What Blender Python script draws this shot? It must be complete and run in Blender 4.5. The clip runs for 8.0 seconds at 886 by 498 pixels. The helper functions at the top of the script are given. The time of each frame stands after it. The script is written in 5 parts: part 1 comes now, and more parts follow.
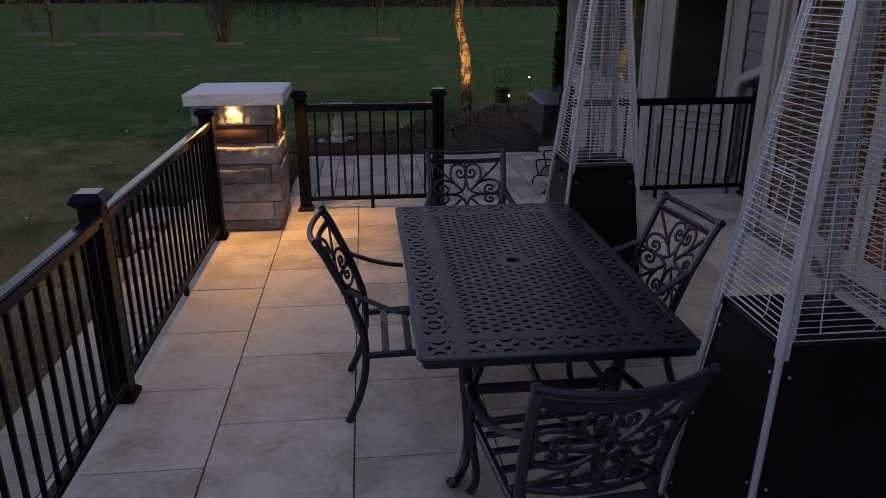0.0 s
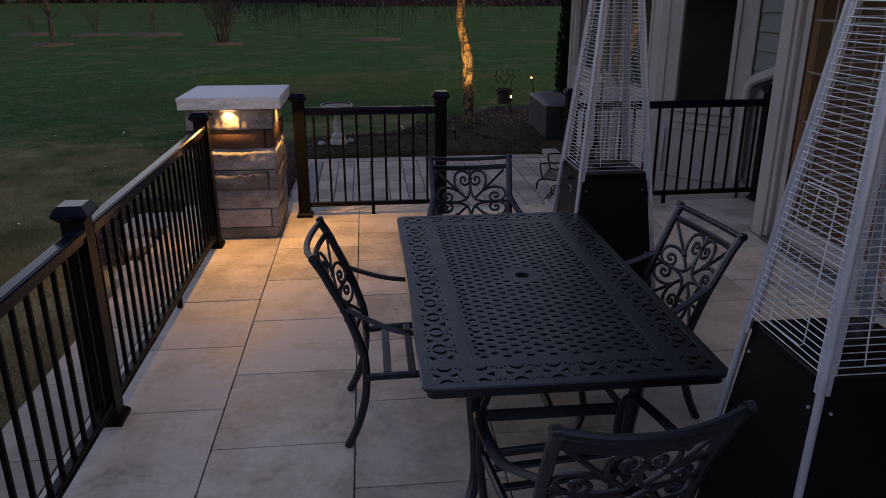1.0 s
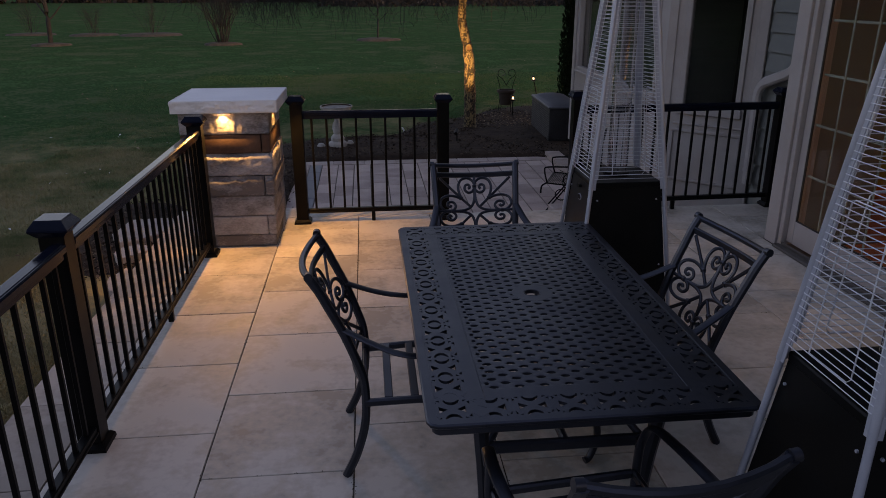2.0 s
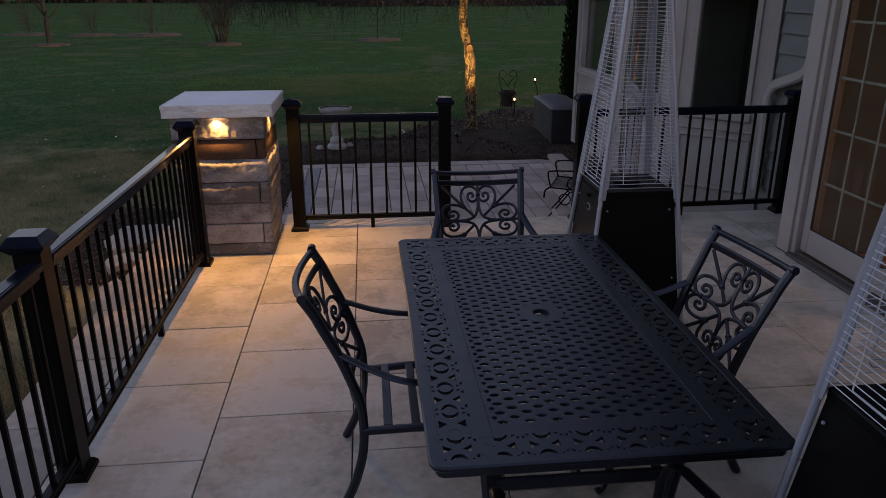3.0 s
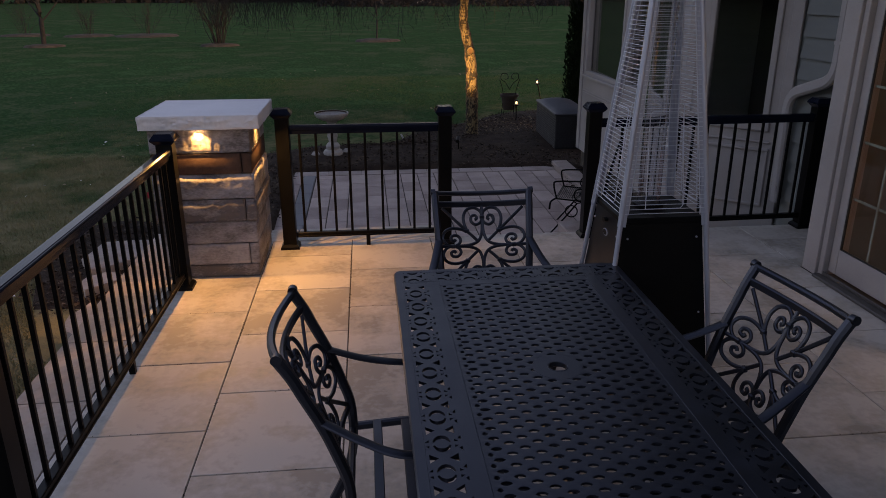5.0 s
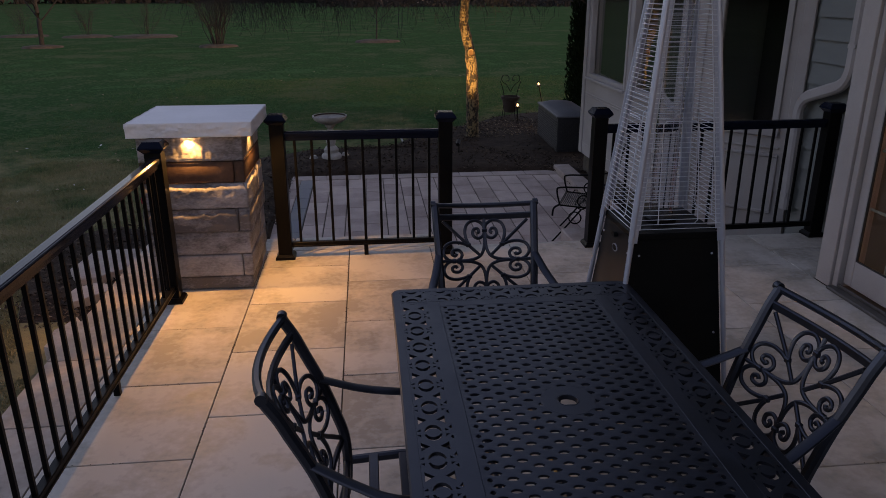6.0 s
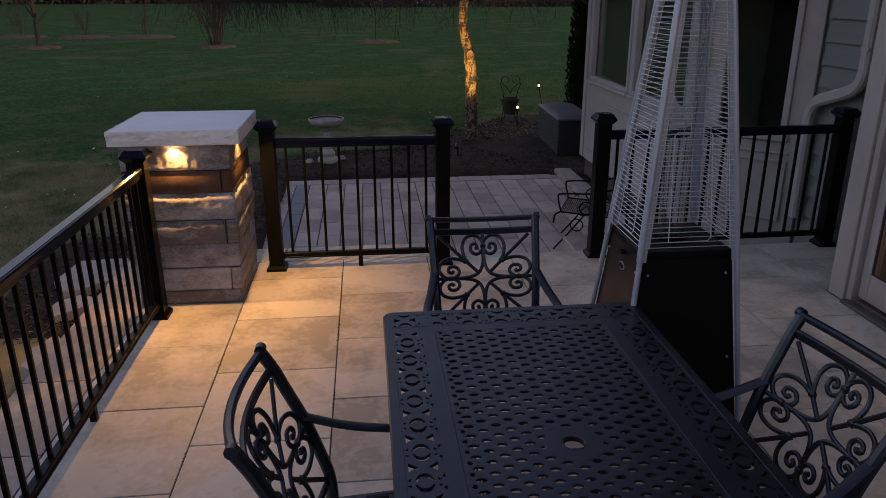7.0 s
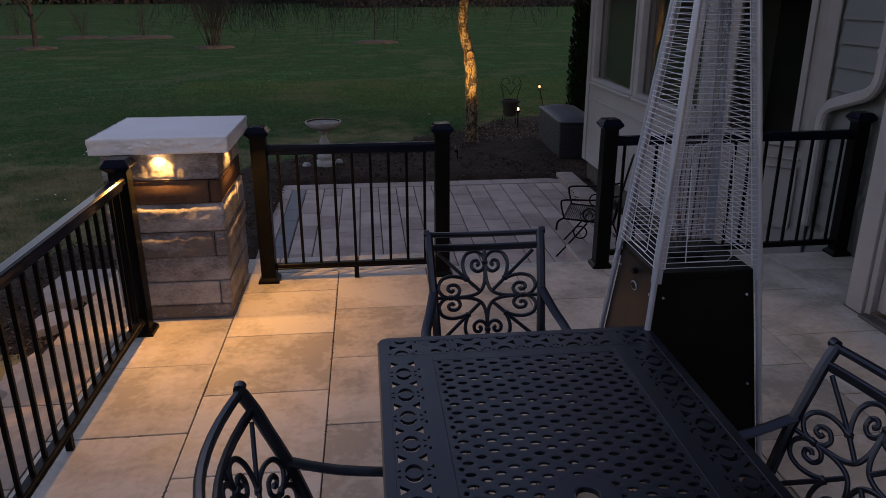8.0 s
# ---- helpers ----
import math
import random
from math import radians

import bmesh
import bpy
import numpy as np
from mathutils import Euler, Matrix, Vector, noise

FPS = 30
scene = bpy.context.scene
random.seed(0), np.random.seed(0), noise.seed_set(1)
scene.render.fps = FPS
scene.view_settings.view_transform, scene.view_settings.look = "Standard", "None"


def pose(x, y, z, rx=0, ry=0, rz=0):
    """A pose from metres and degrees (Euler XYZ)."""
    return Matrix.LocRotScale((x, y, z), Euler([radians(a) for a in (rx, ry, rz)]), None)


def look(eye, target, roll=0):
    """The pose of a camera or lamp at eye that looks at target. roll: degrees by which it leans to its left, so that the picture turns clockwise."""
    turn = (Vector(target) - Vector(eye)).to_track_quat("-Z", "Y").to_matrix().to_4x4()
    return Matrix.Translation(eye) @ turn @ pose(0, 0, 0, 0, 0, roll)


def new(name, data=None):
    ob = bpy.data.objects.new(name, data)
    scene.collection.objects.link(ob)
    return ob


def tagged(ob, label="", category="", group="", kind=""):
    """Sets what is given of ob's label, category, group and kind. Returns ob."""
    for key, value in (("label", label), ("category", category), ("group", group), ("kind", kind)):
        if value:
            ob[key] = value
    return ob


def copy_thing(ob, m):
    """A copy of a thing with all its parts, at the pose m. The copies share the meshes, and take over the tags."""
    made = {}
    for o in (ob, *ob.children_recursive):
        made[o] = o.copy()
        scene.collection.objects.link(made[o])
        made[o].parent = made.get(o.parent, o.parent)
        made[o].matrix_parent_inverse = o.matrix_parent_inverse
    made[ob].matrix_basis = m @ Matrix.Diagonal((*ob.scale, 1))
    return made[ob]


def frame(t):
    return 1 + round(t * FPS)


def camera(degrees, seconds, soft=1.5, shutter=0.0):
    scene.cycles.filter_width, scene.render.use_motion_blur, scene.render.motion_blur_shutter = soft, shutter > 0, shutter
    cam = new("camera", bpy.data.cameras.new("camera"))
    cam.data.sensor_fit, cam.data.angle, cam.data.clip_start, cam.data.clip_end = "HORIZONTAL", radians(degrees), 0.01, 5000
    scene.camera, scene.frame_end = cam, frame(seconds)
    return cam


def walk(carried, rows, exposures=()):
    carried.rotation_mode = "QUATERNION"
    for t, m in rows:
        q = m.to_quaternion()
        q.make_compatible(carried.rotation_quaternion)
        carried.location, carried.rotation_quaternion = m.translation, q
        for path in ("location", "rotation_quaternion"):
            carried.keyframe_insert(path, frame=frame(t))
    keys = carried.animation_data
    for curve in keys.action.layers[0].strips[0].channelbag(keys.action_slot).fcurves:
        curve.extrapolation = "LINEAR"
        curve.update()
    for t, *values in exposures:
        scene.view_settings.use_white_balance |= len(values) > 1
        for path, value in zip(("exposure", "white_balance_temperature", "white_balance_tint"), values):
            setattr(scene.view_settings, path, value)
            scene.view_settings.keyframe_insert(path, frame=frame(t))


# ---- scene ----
cam = camera(62.4, 8.0, soft=0.75)
METRES, EYE, TILT, LEAN, TURN = 1.705, 1.91, 0.0, 0.0, -5.9
ROWS = [
    (0.0, 0.0, 0.0, 0.0, -0.01, -19.51, 0.01),
    (0.5, -0.0059, 0.0567, -0.0002, 0.0, -19.52, 0.05),
    (1.0, -0.0118, 0.1179, -0.0, 0.01, -19.53, 0.06),
    (1.5, -0.0179, 0.1821, -0.0021, 0.02, -19.53, 0.07),
    (3.0, -0.0303, 0.3626, -0.0033, 0.02, -19.54, 0.06),
    (3.5, -0.0321, 0.4271, -0.0034, 0.02, -19.54, 0.07),
    (4.0, -0.0301, 0.4918, -0.0039, 0.01, -19.53, 0.09),
    (4.5, -0.0297, 0.5542, -0.0021, 0.0, -19.54, 0.09),
    (6.0, -0.0342, 0.7316, 0.0054, -0.0, -19.51, 0.1),
    (6.5, -0.0273, 0.7953, 0.0067, -0.01, -19.5, 0.1),
    (7.0, -0.0234, 0.8624, 0.0085, -0.02, -19.5, 0.12),
    (7.5, -0.0223, 0.9306, 0.009, -0.06, -19.49, 0.13),
    (8.0, -0.0224, 0.9976, 0.0086, -0.06, -19.5, 0.15),
]
EXPOSURE, KELVIN, TINT = 1.48, 7050, 44
walk(
    cam,
    [(t, pose(0, 0, EYE, TILT, LEAN, TURN) @ pose(METRES * x, METRES * y, METRES * z, 90 + pitch, roll, yaw)) for t, x, y, z, yaw, pitch, roll in ROWS],
    [(0.0, EXPOSURE, KELVIN, TINT), (8.0, EXPOSURE, KELVIN, TINT)],
)

# ---- light: dusk sky, after sunset ----
world = bpy.data.worlds.new("dusk")
scene.world = world
world.use_nodes = True
wn, wl = world.node_tree.nodes, world.node_tree.links
sky = wn.new("ShaderNodeTexSky")
sky.sky_type = "NISHITA"
sky.sun_disc = False
sky.sun_elevation = radians(5)
sky.sun_rotation = radians(122)
sky.air_density, sky.dust_density, sky.ozone_density = 1.0, 1.2, 1.2
wl.new(sky.outputs["Color"], wn["Background"].inputs["Color"])
wn["Background"].inputs["Strength"].default_value = 0.15


def lamp(name, kind, m, power, colour, size=0.1, size_y=None):
    data = bpy.data.lights.new(name, kind)
    data.energy, data.color = power, colour
    if kind == "AREA":
        data.shape, data.size, data.size_y = "RECTANGLE", size, size_y or size
    elif kind != "SUN":
        data.shadow_soft_size = size
    ob = new(name, data)
    ob.matrix_world = m
    return ob


WARM = (1.0, 0.58, 0.125)
# lamps under the cap of the stone pillar, on its front and on both sides
for m, power, wide, deep in (
    (look((-1.06, 5.9655, 1.040), (-1.05, 5.30, 0.0)), 2.85, 0.04, 0.010),
    (look((-0.7225, 6.28, 1.040), (-0.20, 6.20, 0.0)), 3.7, 0.010, 0.06),
    (look((-1.3985, 6.28, 1.040), (-1.66, 5.75, 0.0)), 1.8, 0.010, 0.10),
):
    lamp("pillar_lamp", "AREA", m, power, WARM, wide, deep).data.spread = radians(128)
# bullet light in the bed, aimed up the birch
spot = lamp("bed_spot", "SPOT", look((1.50, 12.70, -0.30), (1.88, 14.0, 1.25)), 205.0, (1.0, 0.68, 0.20), 0.03)
spot.data.spot_size, spot.data.spot_blend = radians(62), 1.0
# room behind the glazed doors
lamp("room_lamp", "AREA", look((6.0, 2.6, 2.3), (6.0, 2.6, 0.0)), 8.5, (1.0, 0.72, 0.30), 0.6)


# ---- geometry helpers ----
from mathutils import geometry


class Shape:
    """Collects vertices and faces for one mesh."""

    def __init__(self):
        self.v, self.f = [], []

    def add(self, verts, faces):
        n = len(self.v)
        self.v.extend(tuple(p) for p in verts)
        self.f.extend(tuple(n + i for i in face) for face in faces)
        return self

    def box(self, a, b, c=0.0, m=None):
        """A box from corner a to corner b, its edges cut by c."""
        a, b = Vector(a), Vector(b)
        mid, half = (a + b) / 2, (b - a) / 2
        c = min(c, 0.49 * 2 * min(half))
        signs = [(x, y, z) for x in (-1, 1) for y in (-1, 1) for z in (-1, 1)]
        if c <= 0:
            verts = [mid + Vector((s[0] * half[0], s[1] * half[1], s[2] * half[2])) for s in signs]
            faces = [(0, 1, 3, 2), (4, 6, 7, 5), (0, 4, 5, 1), (2, 3, 7, 6), (0, 2, 6, 4), (1, 5, 7, 3)]
        else:
            verts, index = [], {}
            for s in signs:
                for k in range(3):
                    index[s, k] = len(verts)
                    verts.append(mid + Vector([s[i] * (half[i] - (0 if i == k else c)) for i in range(3)]))
            faces = []
            for k in range(3):
                i, j = (k + 1) % 3, (k + 2) % 3
                for s in (-1, 1):
                    ring = []
                    for p, q in ((-1, -1), (1, -1), (1, 1), (-1, 1)):
                        key = [0, 0, 0]
                        key[k], key[i], key[j] = s, p, q
                        ring.append(index[tuple(key), k])
                    faces.append(ring if s > 0 else ring[::-1])
                for p in (-1, 1):
                    for q in (-1, 1):
                        lo, hi = [0, 0, 0], [0, 0, 0]
                        lo[i] = hi[i] = p
                        lo[j] = hi[j] = q
                        lo[k], hi[k] = -1, 1
                        lo, hi = tuple(lo), tuple(hi)
                        ring = [index[lo, i], index[hi, i], index[hi, j], index[lo, j]]
                        faces.append(ring if p * q < 0 else ring[::-1])
            for s in signs:
                ring = [index[s, 0], index[s, 1], index[s, 2]]
                faces.append(ring if s[0] * s[1] * s[2] > 0 else ring[::-1])
        if m is not None:
            verts = [m @ p for p in verts]
        return self.add(verts, faces)

    def sweep(self, pts, w, h=None, n=8, up=(0, 0, 1), rect=False, closed=False, taper=None):
        """A bar along a path. w, h: its width and height; rect: a rectangle with cut corners, else an ellipse."""
        pts = [Vector(p) for p in pts]
        h = w if h is None else h
        up = Vector(up)
        if rect:
            k = 0.28 * min(w, h)
            ring = [(w / 2 - k, -h / 2), (w / 2, -h / 2 + k), (w / 2, h / 2 - k), (w / 2 - k, h / 2), (-w / 2 + k, h / 2), (-w / 2, h / 2 - k), (-w / 2, -h / 2 + k), (-w / 2 + k, -h / 2)]
        else:
            ring = [(w / 2 * math.cos(2 * math.pi * i / n), h / 2 * math.sin(2 * math.pi * i / n)) for i in range(n)]
        n, verts, faces, last = len(ring), [], [], len(pts) - 1
        for i, p in enumerate(pts):
            if closed:
                t = pts[(i + 1) % len(pts)] - pts[i - 1]
            else:
                t = pts[min(i + 1, last)] - pts[max(i - 1, 0)]
            t.normalize()
            side = t.cross(up)
            if side.length < 1e-4:
                side = t.cross(Vector((1, 0, 0)) if abs(t.x) < 0.9 else Vector((0, 1, 0)))
            side.normalize()
            top = side.cross(t)
            s = taper[i] if taper else 1.0
            verts.extend(p + side * (a * s) + top * (b * s) for a, b in ring)
        for i in range(last + (1 if closed else 0)):
            j = (i + 1) % len(pts)
            for k in range(n):
                q = (k + 1) % n
                faces.append((i * n + k, i * n + q, j * n + q, j * n + k))
        if not closed:
            faces.append(tuple(range(n))[::-1])
            faces.append(tuple(last * n + k for k in range(n)))
        return self.add(verts, faces)

    def lathe(self, profile, n=24, at=(0, 0, 0)):
        """A turned form: profile of (radius, height), from below upwards."""
        verts, faces = [], []
        for r, z in profile:
            verts.extend((at[0] + r * math.cos(2 * math.pi * i / n), at[1] + r * math.sin(2 * math.pi * i / n), at[2] + z) for i in range(n))
        for a in range(len(profile) - 1):
            for i in range(n):
                j = (i + 1) % n
                faces.append((a * n + i, a * n + j, a * n + n + j, a * n + n + i))
        faces.append(tuple(range(n))[::-1])
        faces.append(tuple((len(profile) - 1) * n + i for i in range(n)))
        return self.add(verts, faces)

    def prism(self, ring, z0, z1, m=None):
        """An upright block over a ground plan, given counter-clockwise."""
        n = len(ring)
        verts = [Vector((x, y, z0)) for x, y in ring] + [Vector((x, y, z1)) for x, y in ring]
        if m is not None:
            verts = [m @ p for p in verts]
        faces = [tuple(range(n))[::-1], tuple(range(n, 2 * n))] + [(i, (i + 1) % n, n + (i + 1) % n, n + i) for i in range(n)]
        return self.add(verts, faces)

    def frustum(self, lower, upper, z0, z1, at=(0, 0)):
        """A four-sided block with half widths lower and upper."""
        ring = lambda s, z: [(at[0] - s, at[1] - s, z), (at[0] + s, at[1] - s, z), (at[0] + s, at[1] + s, z), (at[0] - s, at[1] + s, z)]
        return self.add(ring(lower, z0) + ring(upper, z1), [(3, 2, 1, 0), (4, 5, 6, 7), (0, 1, 5, 4), (1, 2, 6, 5), (2, 3, 7, 6), (3, 0, 4, 7)])

    def mesh(self, name, material, smooth=35, weld=False):
        data = bpy.data.meshes.new(name)
        data.from_pydata([tuple(p) for p in self.v], [], self.f)
        if weld:
            bm = bmesh.new()
            bm.from_mesh(data)
            bmesh.ops.remove_doubles(bm, verts=bm.verts, dist=0.0004)
            bm.to_mesh(data)
            bm.free()
        data.materials.append(material)
        if smooth:
            data.shade_smooth()
            data.set_sharp_from_angle(angle=radians(smooth))
        return data


def thing(name, m, label, category, group="", kind=""):
    """The empty at the base of a thing with parts."""
    ob = new(name)
    ob.empty_display_size = 0.1
    ob.matrix_world = m
    return tagged(ob, label, category, group, kind)


def part(name, shape, material, parent, label="", smooth=35, at=None):
    ob = new(name, shape.mesh(name, material, smooth) if isinstance(shape, Shape) else shape)
    ob.parent = parent
    if at is not None:
        ob.matrix_basis = at
    return tagged(ob, label)


def single(name, shape, material, label, category, group="", kind="", smooth=35, m=None):
    ob = new(name, shape.mesh(name, material, smooth))
    if m is not None:
        ob.matrix_world = m
    return tagged(ob, label, category, group, kind)


def curve(pts, per=6, closed=False):
    """A smooth line through points of any dimension (Catmull-Rom)."""
    pts = [np.array(p, float) for p in pts]
    out, n = [], len(pts)
    for i in range(n if closed else n - 1):
        if closed:
            p0, p1, p2, p3 = pts[i - 1], pts[i], pts[(i + 1) % n], pts[(i + 2) % n]
        else:
            p0, p1, p2, p3 = pts[max(i - 1, 0)], pts[i], pts[i + 1], pts[min(i + 2, n - 1)]
        for s in range(per):
            t = s / per
            out.append(0.5 * (2 * p1 + (p2 - p0) * t + (2 * p0 - 5 * p1 + 4 * p2 - p3) * t**2 + (3 * p1 - p0 - 3 * p2 + p3) * t**3))
    if not closed:
        out.append(pts[-1])
    return out


# ---- materials ----
def nodes_of(name):
    m = bpy.data.materials.new(name)
    m.use_nodes = True
    return m, m.node_tree.nodes, m.node_tree.links, m.node_tree.nodes["Principled BSDF"]


def surface(name, colours, scale=3.0, fine=60.0, rough=(0.5, 0.7), metal=0.0, bump=0.3, depth=0.002, vary=0.0, island=False, stretch=(1, 1, 1), spec=0.5, contrast=1.0, grain=0.35, detail=6, swirl=0.0):
    """A surface that varies at two scales between its colours, with fine relief; vary: how much each piece differs."""
    m, n, l, out = nodes_of(name)
    place = n.new("ShaderNodeNewGeometry")
    mapping = n.new("ShaderNodeMapping")
    mapping.inputs["Scale"].default_value = stretch
    l.new(place.outputs["Position"], mapping.inputs["Vector"])
    big = n.new("ShaderNodeTexNoise")
    big.inputs["Scale"].default_value, big.inputs["Detail"].default_value, big.inputs["Roughness"].default_value = scale, detail, 0.6
    big.inputs["Distortion"].default_value = swirl
    small = n.new("ShaderNodeTexNoise")
    small.inputs["Scale"].default_value, small.inputs["Detail"].default_value = fine, 4
    for tex in (big, small):
        l.new(mapping.outputs["Vector"], tex.inputs["Vector"])
    mix = n.new("ShaderNodeMath")
    mix.operation = "MULTIPLY_ADD"
    l.new(small.outputs["Fac"], mix.inputs[0])
    mix.inputs[1].default_value = grain
    l.new(big.outputs["Fac"], mix.inputs[2])
    value = mix.outputs[0]
    if vary:
        chance = n.new("ShaderNodeObjectInfo").outputs["Random"] if not island else place.outputs["Random Per Island"]
        more = n.new("ShaderNodeMath")
        more.operation = "MULTIPLY_ADD"
        l.new(chance, more.inputs[0])
        more.inputs[1].default_value = vary
        l.new(value, more.inputs[2])
        shift = n.new("ShaderNodeMath")
        shift.operation = "SUBTRACT"
        l.new(more.outputs[0], shift.inputs[0])
        shift.inputs[1].default_value = vary / 2
        value = shift.outputs[0]
    ramp = n.new("ShaderNodeValToRGB")
    els = ramp.color_ramp.elements
    while len(els) < len(colours):
        els.new(0.5)
    for i, c in enumerate(colours):
        els[i].position = 0.5 + grain / 2 + (i / (len(colours) - 1) - 0.5) * 0.42 / contrast
        els[i].color = (*c, 1)
    l.new(value, ramp.inputs["Fac"])
    l.new(ramp.outputs["Color"], out.inputs["Base Color"])
    gloss = n.new("ShaderNodeMapRange")
    gloss.inputs["From Min"].default_value, gloss.inputs["From Max"].default_value = 0.3, 0.7
    gloss.inputs["To Min"].default_value, gloss.inputs["To Max"].default_value = rough
    l.new(big.outputs["Fac"], gloss.inputs["Value"])
    l.new(gloss.outputs["Result"], out.inputs["Roughness"])
    out.inputs["Metallic"].default_value = metal
    out.inputs["Specular IOR Level"].default_value = spec
    if bump:
        relief = n.new("ShaderNodeBump")
        relief.inputs["Strength"].default_value, relief.inputs["Distance"].default_value = bump, depth
        l.new(mix.outputs[0], relief.inputs["Height"])
        l.new(relief.outputs["Normal"], out.inputs["Normal"])
    return m


def glow(name, colour, strength):
    m, n, l, out = nodes_of(name)
    out.inputs["Base Color"].default_value = (*colour, 1)
    out.inputs["Emission Color"].default_value = (*colour, 1)
    out.inputs["Emission Strength"].default_value = strength
    return m


def clear(name, colour=(1, 1, 1), rough=0.0, ior=1.45):
    m, n, l, out = nodes_of(name)
    out.inputs["Base Color"].default_value = (*colour, 1)
    out.inputs["Roughness"].default_value = rough
    out.inputs["IOR"].default_value = ior
    out.inputs["Transmission Weight"].default_value = 1.0
    return m


PAVER = surface("paver", [(0.325, 0.29, 0.24), (0.395, 0.362, 0.318), (0.455, 0.405, 0.335), (0.49, 0.445, 0.395), (0.55, 0.505, 0.445)], 3.2, 26, (0.5, 0.8), bump=0.4, depth=0.003, vary=0.20, contrast=1.7, grain=0.32, detail=9, swirl=0.25)
EDGING = surface("edge_paver", [(0.235, 0.185, 0.148), (0.29, 0.235, 0.195), (0.335, 0.275, 0.228), (0.38, 0.318, 0.272)], 3.2, 26, (0.5, 0.8), bump=0.4, depth=0.003, vary=0.20, contrast=1.7, grain=0.32, detail=9, swirl=0.25)
JOINT = surface("joint_sand", [(0.04, 0.032, 0.024), (0.11, 0.086, 0.062)], 8, 120, (0.9, 0.95), bump=0.5)
PLANK = surface("plank_paver", [(0.265, 0.192, 0.172), (0.385, 0.295, 0.265), (0.48, 0.375, 0.335)], 3, 60, (0.6, 0.85), bump=0.35, depth=0.003, vary=0.3)
# darker, bluish colour for one run of the patio's side border
DARK_PLANK = surface("dark_bluish_paver", [(0.10, 0.105, 0.125), (0.15, 0.155, 0.18)], 3, 60, (0.5, 0.75), bump=0.3, depth=0.003, vary=0.2)
STONE = surface("wall_stone", [(0.13, 0.119, 0.121), (0.217, 0.207, 0.218), (0.292, 0.281, 0.296), (0.368, 0.356, 0.376)], 3.5, 45, (0.6, 0.85), bump=0.45, depth=0.004, vary=0.35, stretch=(1, 1, 2.0), contrast=1.5, spec=0.2)
BROWN = surface("brown_wall_stone", [(0.065, 0.037, 0.026), (0.10, 0.060, 0.044), (0.135, 0.086, 0.066)], 3.5, 45, (0.7, 0.9), bump=0.4, depth=0.004, vary=0.2, spec=0.12)
CAP = surface("cap_stone", [(0.60, 0.59, 0.60), (0.68, 0.67, 0.68), (0.73, 0.72, 0.73)], 2.5, 70, (0.6, 0.85), bump=0.25, depth=0.003)
FLAT = surface("flat_stone", [(0.24, 0.19, 0.165), (0.34, 0.275, 0.24), (0.43, 0.355, 0.315)], 4, 60, (0.65, 0.85), bump=0.5, depth=0.004, vary=0.2)
TAN = surface("tan_block", [(0.24, 0.185, 0.155), (0.32, 0.255, 0.225), (0.39, 0.32, 0.29)], 5, 50, (0.7, 0.9), bump=0.5, depth=0.005, vary=0.2)
BLACK = surface("black_railing", [(0.003, 0.003, 0.0033), (0.005, 0.005, 0.0055)], 8, 300, (0.28, 0.4), bump=0.05, depth=0.0003, spec=0.09)
# blue in base and specular tint stands in for reflected sky on black metal
RAIL_TOP = surface("sky_tinted_handrail", [(0.004, 0.0058, 0.013), (0.007, 0.0095, 0.020)], 8, 300, (0.12, 0.18), bump=0.05, depth=0.0003, spec=0.10)
RAIL_TOP.node_tree.nodes["Principled BSDF"].inputs["Specular Tint"].default_value = (0.78, 0.86, 1.0, 1)
IRON = surface("cast_aluminium", [(0.0016, 0.002, 0.003), (0.003, 0.0038, 0.0058), (0.006, 0.0075, 0.0115)], 9, 200, (0.32, 0.46), metal=0.0, bump=0.35, depth=0.001, spec=0.72)
IRON.node_tree.nodes["Principled BSDF"].inputs["Specular Tint"].default_value = (0.77, 0.82, 1.0, 1)
SILVER = surface("silver_paint", [(0.39, 0.41, 0.475), (0.465, 0.485, 0.55)], 6, 260, (0.36, 0.48), metal=0.4, bump=0.06, depth=0.0005)
WIRE = surface("chrome_wire", [(0.56, 0.58, 0.63), (0.68, 0.70, 0.75)], 20, 200, (0.3, 0.45), metal=0.5, bump=0.0)
PANEL = surface("black_panel", [(0.002, 0.002, 0.002), (0.004, 0.004, 0.004)], 4, 200, (0.4, 0.55), bump=0.08, depth=0.0005, spec=0.15)
BRONZE = surface("bronze_panel", [(0.010, 0.0085, 0.0085), (0.018, 0.015, 0.014)], 3, 160, (0.3, 0.45), bump=0.08, depth=0.0005, spec=0.3)
TRIM = surface("white_trim", [(0.315, 0.284, 0.268), (0.36, 0.326, 0.309), (0.395, 0.36, 0.343)], 2, 120, (0.45, 0.6), bump=0.1, depth=0.0008)
SILL = surface("door_sill", [(0.075, 0.068, 0.062), (0.12, 0.108, 0.098)], 5, 120, (0.35, 0.5), metal=0.3, bump=0.1, depth=0.0006)
SIDING = surface("sage_siding", [(0.13, 0.138, 0.13), (0.162, 0.172, 0.16)], 2, 90, (0.55, 0.7), bump=0.25, depth=0.001, stretch=(1, 1, 6))
GLASS = clear("window_glass", (0.95, 0.97, 0.96), 0.0, 1.22)
TUBE = clear("tube_glass", (0.96, 0.96, 0.98))


